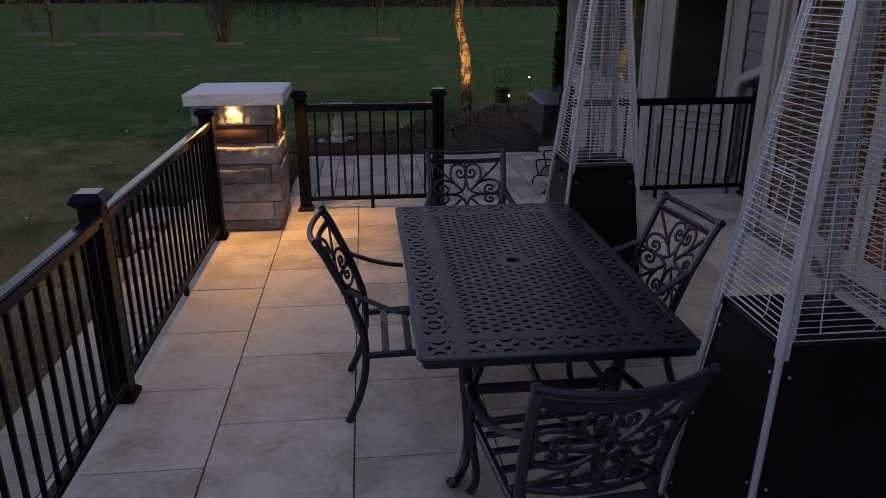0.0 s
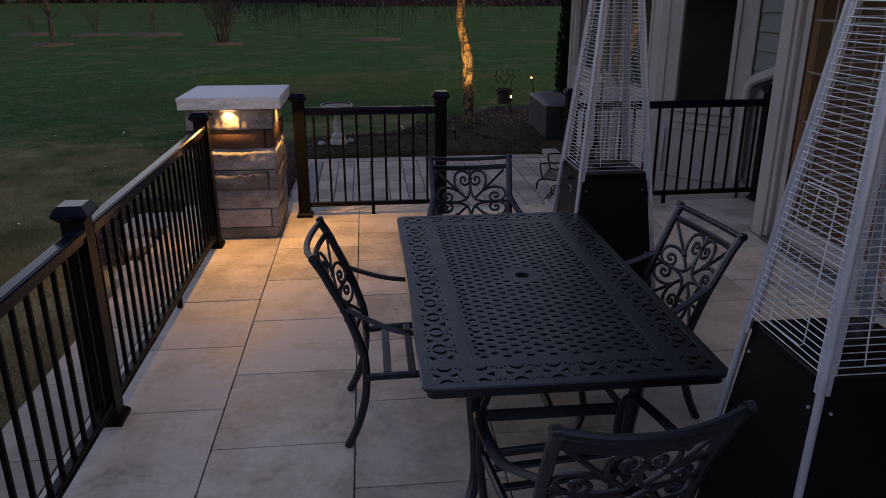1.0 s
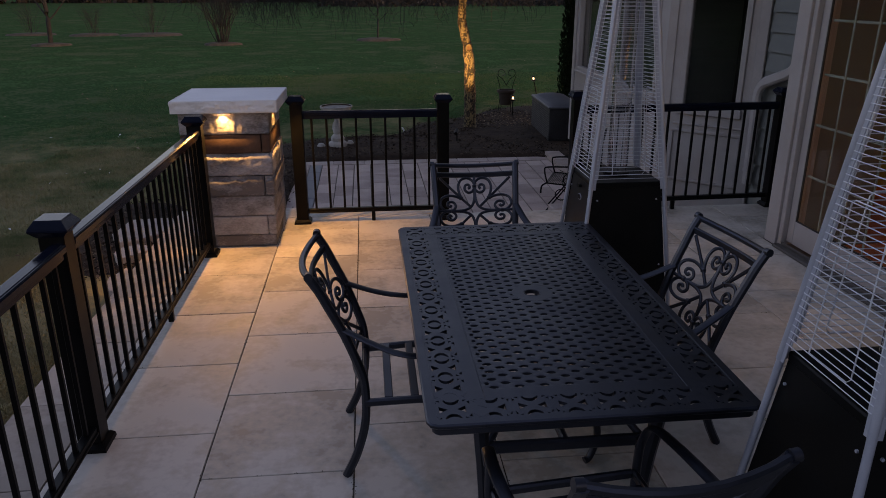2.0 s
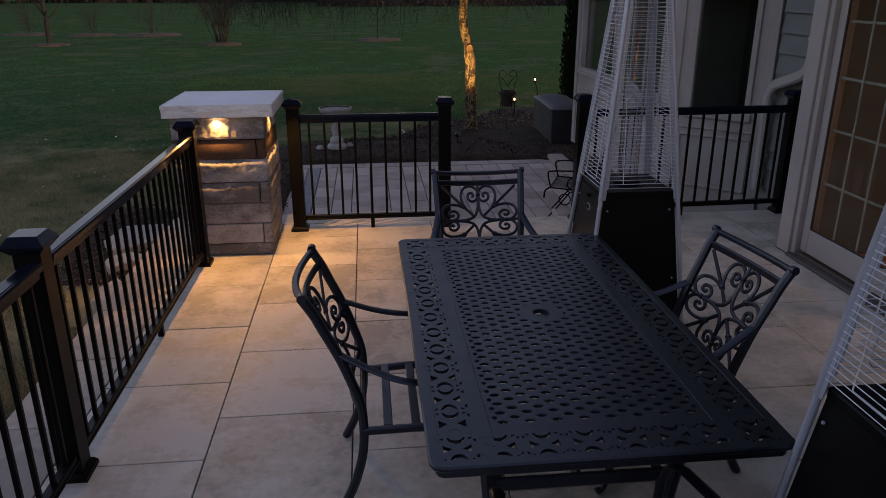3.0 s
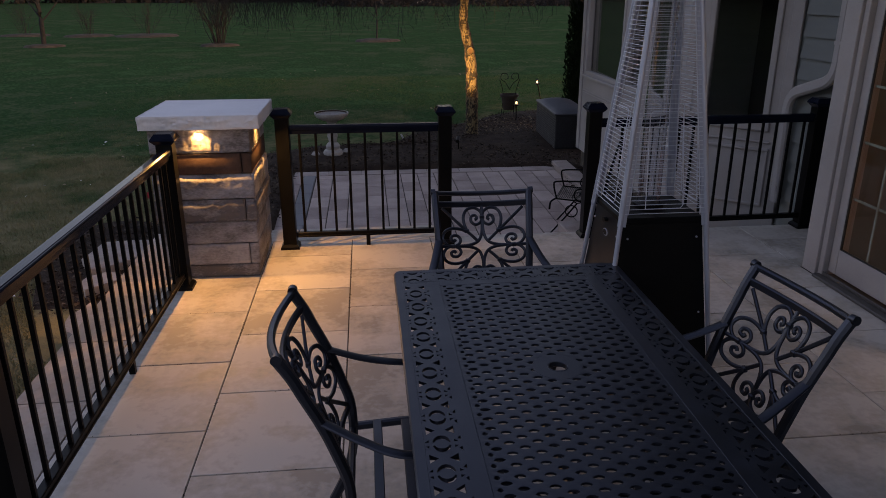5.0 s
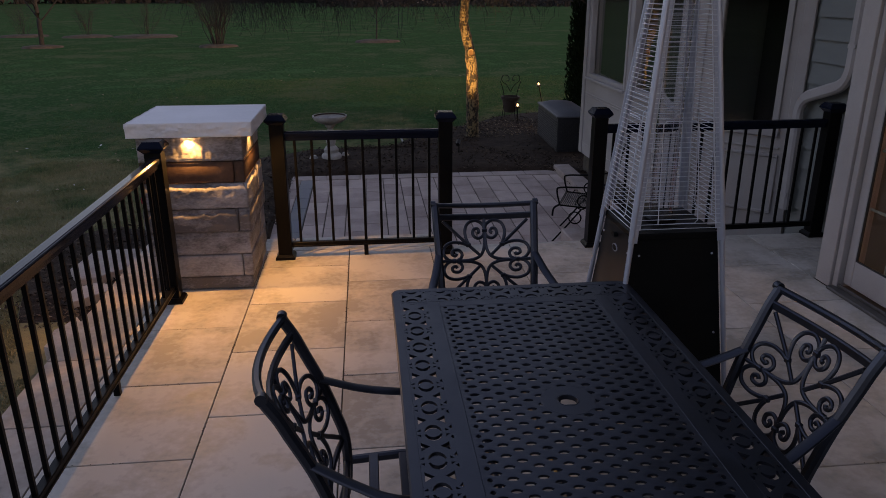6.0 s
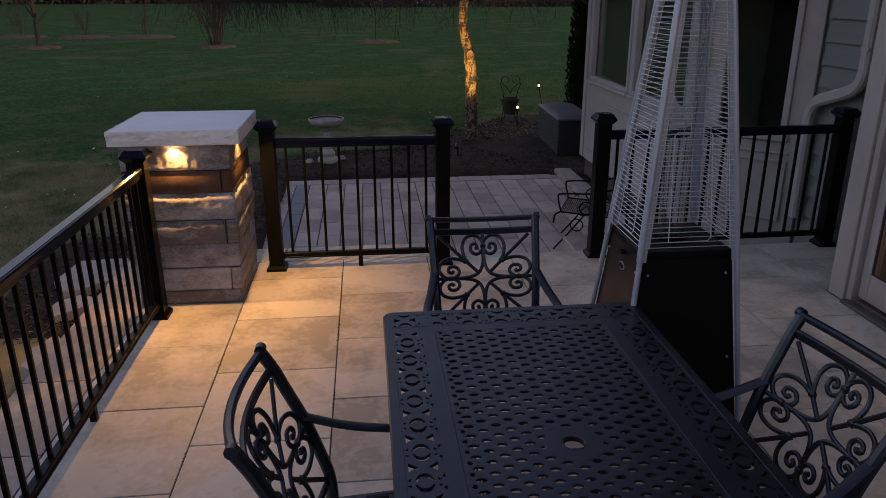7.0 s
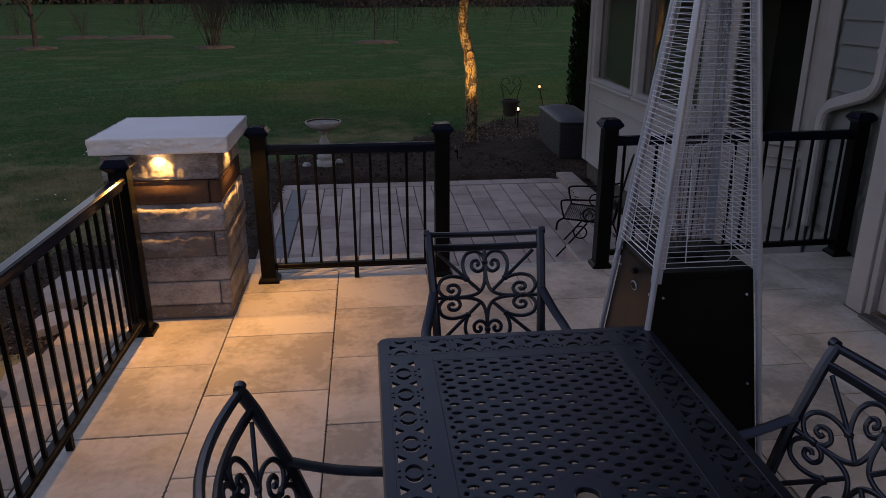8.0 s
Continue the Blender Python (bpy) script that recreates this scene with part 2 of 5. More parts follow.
def turf(name, green, dry, bump, island):
    """Mown lawn: greens that vary at two scales, drier towards the terrace and in patches."""
    m = surface(name, green, 0.5, 11, (0.85, 0.95), bump=bump, depth=0.05, vary=0.4 if island else 0.0, island=True, contrast=1.35, spec=0.0, grain=0.75)
    n, l = m.node_tree.nodes, m.node_tree.links
    out, ramp = n["Principled BSDF"], next(q for q in n if q.type == "VALTORGB")
    split = n.new("ShaderNodeSeparateXYZ")
    l.new(n.new("ShaderNodeNewGeometry").outputs["Position"], split.inputs[0])
    areas = []
    for ranges in ((("X", -13.0, -5.5, 0, 1), ("Y", 9.0, 20.0, 1, 0)), (("X", -4.0, 0.5, 0, 0.8), ("Y", 14.0, 20.0, 1, 0)), (("X", -5.0, -2.4, 0, 1.6), ("Y", 7.0, 11.5, 1, 0))):
        amounts = []
        for axis_name, a, b, low, high in ranges:
            r = n.new("ShaderNodeMapRange")
            r.interpolation_type = "SMOOTHSTEP"
            r.inputs["From Min"].default_value, r.inputs["From Max"].default_value = a, b
            r.inputs["To Min"].default_value, r.inputs["To Max"].default_value = low, high
            l.new(split.outputs[axis_name], r.inputs["Value"])
            amounts.append(r.outputs["Result"])
        product = n.new("ShaderNodeMath")
        product.operation = "MULTIPLY"
        l.new(amounts[0], product.inputs[0]), l.new(amounts[1], product.inputs[1])
        areas.append(product.outputs[0])
    both = None
    for area in areas:
        most = n.new("ShaderNodeMath")
        most.operation = "MAXIMUM"
        l.new(area, most.inputs[0])
        if both:
            l.new(both.outputs[0], most.inputs[1])
        else:
            most.inputs[1].default_value = 0.0
        both = most
    patch = n.new("ShaderNodeTexNoise")
    l.new(split.inputs[0].links[0].from_socket, patch.inputs["Vector"])
    patch.inputs["Scale"].default_value, patch.inputs["Detail"].default_value, patch.inputs["Roughness"].default_value = 0.9, 9, 0.72
    total = n.new("ShaderNodeMath")
    total.operation = "MULTIPLY_ADD"
    l.new(both.outputs[0], total.inputs[0])
    total.inputs[1].default_value = 0.58
    spread = n.new("ShaderNodeMath")
    spread.operation = "MULTIPLY_ADD"
    l.new(patch.outputs["Fac"], spread.inputs[0])
    spread.inputs[1].default_value, spread.inputs[2].default_value = 1.7, -0.42
    l.new(spread.outputs[0], total.inputs[2])
    edge = n.new("ShaderNodeMapRange")
    edge.interpolation_type = "SMOOTHSTEP"
    edge.inputs["From Min"].default_value, edge.inputs["From Max"].default_value = 0.60, 1.24
    l.new(total.outputs[0], edge.inputs["Value"])
    mix = n.new("ShaderNodeMix")
    mix.data_type = "RGBA"
    l.new(edge.outputs["Result"], mix.inputs[0])
    l.new(ramp.outputs["Color"], mix.inputs[6])
    mix.inputs[7].default_value = (*dry, 1)
    l.new(mix.outputs[2], out.inputs["Base Color"])
    return m


GRASS = turf("lawn", [(0.068, 0.092, 0.046), (0.039, 0.080, 0.034), (0.021, 0.057, 0.021), (0.046, 0.099, 0.041)], (0.20, 0.172, 0.095), 1.0, False)
BLADE = turf("grass_blades", [(0.100, 0.130, 0.064), (0.070, 0.124, 0.053), (0.054, 0.112, 0.045), (0.072, 0.138, 0.056)], (0.27, 0.235, 0.13), 0.0, True)
MULCH = surface("bark_mulch", [(0.015, 0.010, 0.008), (0.034, 0.022, 0.016), (0.058, 0.040, 0.028)], 5, 70, (0.85, 0.95), bump=0.9, depth=0.02, spec=0.1)
CHIP = surface("bark_chips", [(0.014, 0.009, 0.007), (0.036, 0.024, 0.017), (0.11, 0.08, 0.058)], 6, 90, (0.85, 0.95), bump=0.3, vary=0.5, island=True, spec=0.1)
DRY = surface("dry_leaf", [(0.09, 0.055, 0.03), (0.17, 0.115, 0.065), (0.28, 0.215, 0.14)], 8, 90, (0.7, 0.9), bump=0.2, vary=0.5, island=True)
BARK = surface("birch_bark", [(0.014, 0.009, 0.005), (0.055, 0.036, 0.018), (0.15, 0.105, 0.050), (0.23, 0.168, 0.082)], 11, 46, (0.75, 0.9), bump=1.0, depth=0.03, stretch=(1, 1, 0.6), contrast=2.0, grain=0.8)
TWIG = surface("twig", [(0.021, 0.022, 0.022), (0.042, 0.043, 0.042)], 4, 40, (0.8, 0.9), bump=0.2, spec=0.1)
LEAF = surface("evergreen", [(0.007, 0.014, 0.006), (0.017, 0.029, 0.013)], 5, 60, (0.7, 0.9), bump=0.0, vary=0.4, island=True, spec=0.03)
WICKER = surface("dark_resin", [(0.014, 0.014, 0.016), (0.028, 0.028, 0.032)], 5, 120, (0.5, 0.65), bump=0.15, depth=0.001, spec=0.35)
LID = surface("grey_resin_lid", [(0.040, 0.042, 0.048), (0.066, 0.069, 0.078)], 5, 120, (0.5, 0.65), bump=0.2, depth=0.001, spec=0.35)
RED = surface("red_plastic", [(0.36, 0.02, 0.03), (0.46, 0.03, 0.04)], 9, 90, (0.5, 0.65), bump=0.05)
BAR = surface("glazing_bar", [(0.20, 0.21, 0.17), (0.27, 0.28, 0.23)], 4, 90, (0.5, 0.65), bump=0.05)
CLAY = surface("clay_pot", [(0.03, 0.021, 0.016), (0.055, 0.038, 0.029)], 6, 60, (0.75, 0.9), bump=0.3)
BATH = surface("cast_stone", [(0.20, 0.19, 0.175), (0.31, 0.295, 0.275), (0.39, 0.375, 0.35)], 6, 60, (0.75, 0.9), bump=0.4, depth=0.004)
WOOD = surface("wood_floor", [(0.30, 0.075, 0.024), (0.42, 0.115, 0.036), (0.5, 0.15, 0.05)], 2, 30, (0.5, 0.65), bump=0.1, stretch=(6, 0.7, 1), spec=0.15)
OCHRE = surface("ochre_wall", [(0.25, 0.195, 0.028), (0.31, 0.24, 0.038)], 1.5, 60, (0.7, 0.85), bump=0.1)
# near-black colour puts the darkness behind glass into the surface
DARK = surface("painted_gloom", [(0.014, 0.0115, 0.012), (0.021, 0.017, 0.018)], 1.5, 60, (0.8, 0.9), bump=0.0)
CUT = surface("cut_wood", [(0.14, 0.070, 0.028), (0.25, 0.14, 0.062)], 18, 90, (0.8, 0.9), bump=0.3)
ROOF = surface("roof_shingle", [(0.04, 0.038, 0.036), (0.08, 0.075, 0.07)], 4, 60, (0.85, 0.95), bump=0.5)
RUBBER = surface("dark_rubber", [(0.012, 0.012, 0.012), (0.02, 0.02, 0.02)], 6, 100, (0.6, 0.8), bump=0.2)
LAMP = glow("warm_lamp", (1.0, 0.62, 0.22), 8.0)
FLAME = glow("lamp_flame", (1.0, 0.66, 0.24), 1.6)


# ---- ground ----
def step(a, b, v):
    t = min(max((v - a) / (b - a), 0.0), 1.0)
    return t * t * (3 - 2 * t)


def lawn_height(x, y):
    """The lawn lies level, and rises to the terrace along its open side."""
    near = (1 - step(-1.9, -1.2, x)) * step(-14, -2.2, x) * (1 - step(4.5, 9.5, y))
    wave = 0.05 * noise.noise(Vector((x * 0.12, y * 0.12, 3.0))) * step(14, 30, y)
    return -0.6 + 0.47 * near + wave - 0.3 * step(60, 140, y)


def axis(stops):
    out = [stops[0][0]]
    for end, size in stops[1:]:
        n = max(1, round((end - out[-1]) / size))
        first = out[-1]
        out.extend(first + (end - first) * (i + 1) / n for i in range(n))
    return out


def ground():
    xs = axis([(-500, 0), (-60, 80), (-16, 4), (-8, 0.7), (5, 0.35), (16, 2), (60, 6), (500, 80)])
    ys = axis([(-300, 0), (-20, 70), (-2, 3), (20, 0.4), (60, 3), (150, 10), (900, 125)])
    sheet = Shape()
    n = len(xs)
    verts = [(x, y, lawn_height(x, y)) for y in ys for x in xs]
    faces = [(j * n + i, j * n + i + 1, j * n + n + i + 1, j * n + n + i) for j in range(len(ys) - 1) for i in range(n - 1)]
    sheet.add(verts, faces)
    return single("ground", sheet, GRASS, "dark green mown lawn with dry tan patches at dusk", "lawn", kind="structure", smooth=180)


ground()


def blades(count, seed, where, tall, wide=1.0):
    """Short grass blades, two triangles each, scattered over a field."""
    rng = np.random.default_rng(seed)
    shape = Shape()
    verts, faces = [], []
    while len(faces) < 2 * count:
        x, y = rng.uniform(where[0], where[1]), rng.uniform(where[2], where[3])
        if x > -1.78 and y < 15.2 or noise.noise(Vector((x * 1.1, y * 1.1, 0))) + rng.uniform(-0.6, 0.6) < -0.25:
            continue
        if rng.uniform() < step(where[2] + 0.5 * (where[3] - where[2]), where[3], y) and y > 12 or rng.uniform() < step(-5.0, -8.5, x) if x < -5 else False:
            continue
        if rng.uniform() > step(where[0], where[0] + 1.8, x) * step(where[2], where[2] + 1.6, y):
            continue
        if 5.1 < y < 8.3 and x > -2.05 - 0.6 * step(5.1, 7.0, y):
            continue
        z, a, h = lawn_height(x, y) - 0.005, rng.uniform(0, 2 * math.pi), tall * rng.uniform(0.5, 1.2)
        w, lean, turn = rng.uniform(0.002, 0.0045) * wide, rng.uniform(0.2, 0.9) * h, rng.uniform(0, 2 * math.pi)
        c, s = math.cos(a) * w, math.sin(a) * w
        dx, dy = math.cos(turn) * lean, math.sin(turn) * lean
        k = len(verts)
        verts += [(x - c, y - s, z), (x + c, y + s, z), (x + dx * 0.4 + c * 0.7, y + dy * 0.4 + s * 0.7, z + h * 0.65), (x + dx, y + dy, z + h)]
        faces += [(k, k + 1, k + 2), (k, k + 2, k + 3)]
    shape.add(verts, faces)
    return shape


single("grass", blades(160000, 3, (-5.4, -1.74, 0.2, 8.0), 0.034, 0.8), BLADE, "short patchy grass beside the terrace", "grass", kind="stuff", smooth=0)
single("grass", blades(80000, 5, (-8.5, -1.74, 4.0, 13), 0.038, 1.2), BLADE, "short grass further out on the lawn", "grass", kind="stuff", smooth=0)
single("grass", blades(60000, 4, (-7.5, 8.5, 12, 24), 0.038, 1.5), BLADE, "short grass of the open lawn", "grass", kind="stuff", smooth=0)

# ---- terrace: a raised slab that carries the pavers ----
EDGE_X, FRONT_Y = -1.73, 6.72
floor = single(
    "floor",
    Shape()
    .prism([(EDGE_X + 0.02, -2.6), (3.79, -2.6), (3.79, 6.70), (1.75, 6.70), (0.62, 6.70), (0.62, 7.03), (EDGE_X + 0.02, 7.03)], -0.75, -0.010),
    JOINT,
    "raised terrace of square tan concrete pavers",
    "terrace",
    kind="structure",
    smooth=0,
)
patio = single(
    "pavement",
    Shape().prism([(-1.02, 6.9), (2.76, 6.9), (2.76, 11.47), (-1.02, 11.47)], -0.75, -0.562),
    JOINT,
    "sunken patio of grey plank pavers below the terrace",
    "patio",
    kind="structure",
    smooth=0,
)


def bed(name, ring, z, seed, chips, label):
    """A mulch bed with a soft raised outline, and loose bark on it."""
    edge = curve([(*p, 0) for p in ring], 5, True)
    mid = sum(edge) / len(edge)
    shape, rows = Shape(), (1.0, 0.93, 0.75, 0.5, 0.25)
    verts = [(mid[0], mid[1], z + 0.02)]
    for s in rows:
        for p in edge:
            x, y = mid[0] + (p[0] - mid[0]) * s, mid[1] + (p[1] - mid[1]) * s
            h = -0.1 if s == 1.0 else 0.025 * noise.noise(Vector((x * 2, y * 2, seed)))
            verts.append((x, y, z + h))
    n = len(edge)
    faces = []
    for r in range(len(rows) - 1):
        faces += [(1 + r * n + i, 1 + r * n + (i + 1) % n, 1 + r * n + n + (i + 1) % n, 1 + r * n + n + i) for i in range(n)]
    last = 1 + (len(rows) - 1) * n
    faces += [(last + i, last + (i + 1) % n, 0) for i in range(n)]
    shape.add(verts, faces)
    single(name, shape, MULCH, label, "mulch bed", kind="structure", smooth=180)
    rng = np.random.default_rng(seed)
    loose = Shape()
    for _ in range(chips):
        s, i = math.sqrt(rng.uniform(0, 0.9)), rng.integers(n)
        p = edge[i] * s + mid * (1 - s)
        x, y = p[0] + rng.uniform(-0.12, 0.12), p[1] + rng.uniform(-0.12, 0.12)
        m = pose(x, y, z + 0.012 + 0.025 * noise.noise(Vector((x * 2, y * 2, seed))), rng.uniform(-35, 35), rng.uniform(-35, 35), rng.uniform(0, 360))
        a, b = rng.uniform(0.008, 0.03), rng.uniform(0.004, 0.012)
        loose.add([m @ Vector(q) for q in ((-a, -b, 0), (a, -b * 0.6, 0), (a * 0.8, b, 0.004), (-a * 0.7, b, 0.003))], [(0, 1, 2, 3)])
    single("bark_mulch", loose, CHIP, "loose dark bark chips on the bed", "mulch", kind="stuff", smooth=0)


bed("mulch_bed", [(-1.75, 11.4), (-1.9, 12.4), (-1.0, 13.1), (0.4, 13.4), (1.0, 14.6), (2.0, 15.3), (3.3, 16.6), (4.6, 16.4), (5.2, 14), (5.0, 11.2), (3.4, 10.9), (2.4, 11.38), (0, 11.42)], -0.52, 7, 5200, "dark bark mulch bed beyond the sunken patio")
bed("mulch_bed", [(-1.75, 7.2), (-1.2, 7.04), (-0.98, 7.6), (-1.0, 9.5), (-1.0, 11.3), (-1.5, 11.6), (-1.95, 10.5), (-1.9, 8.5)], -0.5, 8, 1500, "narrow dark mulch strip beside the sunken patio")
bed("mulch_bed", [(-1.76, 5.0), (-1.7, 6.0), (-1.72, 7.3), (-2.0, 8.2), (-2.6, 8.3), (-2.75, 7.3), (-2.45, 6.2), (-2.1, 5.3)], -0.24, 9, 1300, "dark soil edging with flat stones beside the terrace")
bed("mulch_bed", [(2.72, 7.6), (3.3, 7.7), (3.35, 9.0), (3.35, 10.9), (2.8, 11.2), (2.72, 9.5)], -0.53, 10, 900, "dark mulch strip under the house wall")

# ---- house ----
def slab(name, a, b, material, label, category="wall", c=0.0, kind="structure"):
    return single(name, Shape().box(a, b, c), material, label, category, kind=kind, smooth=0)


TOP = 2.75
DOOR_A, DOOR_B = 3.05, 5.53
# wall of the glazed doors
slab("wall_east_1", (3.20, -2.6, -0.2), (3.36, DOOR_A, TOP), SIDING, "sage lap-siding wall beside the glazed doors")
slab("wall_east_2", (3.20, DOOR_A, 2.12), (3.36, DOOR_B, TOP), SIDING, "sage siding above the glazed doors")
corner_board = single("trim", Shape().box((3.165, 5.585, 0.0), (3.36, 5.74, TOP), 0.004), TRIM, "white corner board at the end of the glazed wall", "corner board", kind="structure")
slab("trim", (3.185, DOOR_B + 0.002, 0.0), (3.36, 5.583, 2.18), TRIM, "white casing beside the glazed doors", "casing", 0.004)
slab("wall_return", (3.362, 5.60, -0.2), (3.94, 5.742, TOP), SIDING, "sage siding return wall")
wall_siding = slab("wall_siding", (3.82, 5.744, -0.7), (3.96, 7.27, TOP), SIDING, "short wall of sage horizontal lap siding")


def lap_boards():
    """Lapped boards on the siding wall, each thicker at its lower edge."""
    data = None
    for i in range(16):
        z = -0.25 + 0.178 * i
        if data is None:
            board = Shape().add(
                [(3.818, 5.75, 0), (3.784, 5.75, 0), (3.812, 5.75, 0.182), (3.818, 5.75, 0.182), (3.818, 7.20, 0), (3.784, 7.20, 0), (3.812, 7.20, 0.182), (3.818, 7.20, 0.182)],
                [(0, 1, 2, 3), (7, 6, 5, 4), (1, 0, 4, 5), (2, 1, 5, 6), (3, 2, 6, 7), (0, 3, 7, 4)],
            )
            data = board.mesh("siding_board", SIDING, 0)
        part("siding_board", data, SIDING, wall_siding, at=pose(0, 0, z))


lap_boards()

# slanted wall of the bay: its own frame runs along the wall, outside is -y
BAY = Matrix.Translation((3.10, 7.95, 0)) @ pose(0, 0, 0, 0, 0, -45)
LONG = math.hypot(0.70, 0.70)


def bay_wall():
    """Slanted white wall with a tall dark pane, set in mouldings, over a raised panel."""
    left, right, low, high = 0.245, 0.765, 0.77, 2.25
    wall = Shape()
    for a, b in (((0, 0, -0.45), (left - 0.06, 0.14, TOP)), ((right + 0.06, 0, -0.45), (LONG, 0.14, TOP)), ((left - 0.06, 0, -0.45), (right + 0.06, 0.14, low - 0.06)), ((left - 0.06, 0, high + 0.06), (right + 0.06, 0.14, TOP))):
        wall.box(a, b)
    ob = single("wall_bay", wall, TRIM, "slanted white bay wall with a tall dark window", "wall", kind="structure", smooth=0, m=BAY)
    win = thing("window_bay", BAY, "tall dark window with white mouldings in the slanted bay wall", "window", kind="structure")
    for name, a, b in (
        ("frame", (left - 0.058, -0.022, low - 0.058), (left - 0.002, 0.05, high + 0.058)),
        ("frame", (right + 0.002, -0.022, low - 0.058), (right + 0.058, 0.05, high + 0.058)),
        ("frame", (left - 0.002, -0.022, high + 0.002), (right + 0.002, 0.05, high + 0.058)),
        ("sill", (left - 0.075, -0.035, low - 0.085), (right + 0.075, 0.05, low - 0.0)),
    ):
        part(name, Shape().box(a, b, 0.007), TRIM, win)
    pane = part("pane", Shape().box((left, 0.018, low), (right, 0.024, high)), GLASS, win, "dark reflecting glass")
    pane.visible_shadow = False
    # raised panel below the sill
    for a, b in (((0.14, -0.022, 0.50), (0.86, -0.001, 0.525)), ((0.14, -0.022, -0.02), (0.86, -0.001, 0.005)), ((0.14, -0.022, 0.007), (0.165, -0.001, 0.498)), ((0.835, -0.022, 0.007), (0.86, -0.001, 0.498))):
        part("panel_moulding", Shape().box(a, b, 0.004), TRIM, ob)
    part("panel_moulding", Shape().box((0.14, -0.020, 0.575), (0.86, -0.001, 0.592), 0.004), TRIM, ob)
    # pilasters at both ends
    for a in (0.0, LONG - 0.1):
        part("pilaster", Shape().box((a + 0.003, -0.014, -0.44), (a + 0.097, -0.001, TOP - 0.01), 0.004), TRIM, ob)


bay_wall()


def window_wall():
    """Wall of the bay with three tall windows over panelling, seen along its length."""
    y0, y1, low, high = 7.95, 11.43, 0.80, 2.3
    panes = [(9.72, 11.2), (8.16, 9.60)]
    wall = Shape()
    cuts = [y0] + [v for a, b in sorted(panes) for v in (a, b)] + [y1]
    for i in range(0, len(cuts), 2):
        wall.box((3.10, cuts[i], -0.28), (3.24, cuts[i + 1], TOP))
    for a, b in panes:
        wall.box((3.10, a, -0.28), (3.24, b, low))
        wall.box((3.10, a, high), (3.24, b, TOP))
    ob = single("wall_windows", wall, TRIM, "white panelled bay wall with large windows", "wall", kind="structure", smooth=0)
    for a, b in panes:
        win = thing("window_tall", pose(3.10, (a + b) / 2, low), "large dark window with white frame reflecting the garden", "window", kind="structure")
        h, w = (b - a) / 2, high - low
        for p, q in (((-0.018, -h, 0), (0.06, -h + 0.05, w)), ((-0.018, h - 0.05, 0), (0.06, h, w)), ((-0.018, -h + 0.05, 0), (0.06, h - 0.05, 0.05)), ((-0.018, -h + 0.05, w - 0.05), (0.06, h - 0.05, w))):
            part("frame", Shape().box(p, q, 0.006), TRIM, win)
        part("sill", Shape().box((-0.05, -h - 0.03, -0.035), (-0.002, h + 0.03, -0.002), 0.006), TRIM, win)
        # pane turned 2.6 degrees to steer where the birch's reflection shows
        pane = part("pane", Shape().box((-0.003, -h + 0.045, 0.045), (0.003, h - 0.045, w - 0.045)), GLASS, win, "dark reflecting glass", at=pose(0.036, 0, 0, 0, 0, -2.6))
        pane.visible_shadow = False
    for z in (0.57, 0.54, -0.13):
        part("panel_moulding", Shape().box((3.088, y0 + 0.02, z), (3.099, y1 - 0.12, z + 0.014), 0.003), TRIM, ob)
    part("corner_board", Shape().box((3.084, y1 - 0.115, -0.275), (3.099, y1 + 0.012, TOP - 0.01), 0.003), TRIM, ob)


window_wall()
slab("wall_north", (3.242, 11.31, -0.7), (9.0, 11.43, TOP), SIDING, "sage siding end wall of the house")
slab("foundation", (3.13, 7.97, -0.8), (3.24, 11.30, -0.285), JOINT, "dark foundation under the bay", "foundation")
# unseen roof strip, added to shade the doors, trim and nearby floor
slab("roof_pent", (2.40, -2.6, 2.76), (3.198, 5.95, 2.90), ROOF, "unseen shingled roof strip added to shade the glazed doors", "roof")
# rooms behind the glass
slab("wall_partition", (3.98, 7.40, -0.3), (8.9, 7.50, TOP), OCHRE, "ochre painted room wall")
slab("wall_inner", (7.0, -2.5, -0.1), (7.12, 7.39, TOP), OCHRE, "ochre painted room wall")
slab("wall_inner", (3.362, -2.62, -0.1), (7.0, -2.5, TOP), OCHRE, "ochre painted room wall")
slab("wall_partition_2", (3.97, 6.72, 0.032), (5.05, 6.84, 2.448), OCHRE, "ochre painted room wall near the glazed doors")
slab("baseboard", (3.98, 6.70, 0.032), (5.05, 6.718, 0.15), WOOD, "wooden baseboard along the ochre room wall", "baseboard", 0.004)
# the bay room's gloom is in its near-black wall and floor colour
slab("wall_dark", (5.6, 7.51, -0.3), (5.72, 11.3, TOP), DARK, "room wall coloured near-black for indoor gloom")
slab("floor_room", (3.37, -2.49, -0.1), (6.99, 5.44, 0.03), WOOD, "warm brown wooden room floor", "floor")
slab("floor_dark", (3.98, 7.51, -0.3), (5.58, 11.3, 0.0), DARK, "room floor coloured near-black for indoor gloom", "floor")
slab("floor_room", (3.98, 5.442, -0.1), (6.99, 7.39, 0.03), WOOD, "warm brown wooden room floor", "floor")
slab("ceiling", (3.37, -2.49, 2.45), (6.99, 5.44, 2.6), TRIM, "plain white room ceiling", "ceiling")
# unseen wall, added to hold back sky light from behind
slab("wall_south", (-2.4, -2.80, -0.6), (3.2, -2.64, 1.7), SIDING, "unseen low sage wall added behind the terrace to cut light")
slab("ceiling", (3.98, 5.442, 2.45), (6.99, 7.39, 2.6), TRIM, "plain white room ceiling", "ceiling")
# upper storey and roof are unseen, added to block the eastern sky
EAVES = 5.3
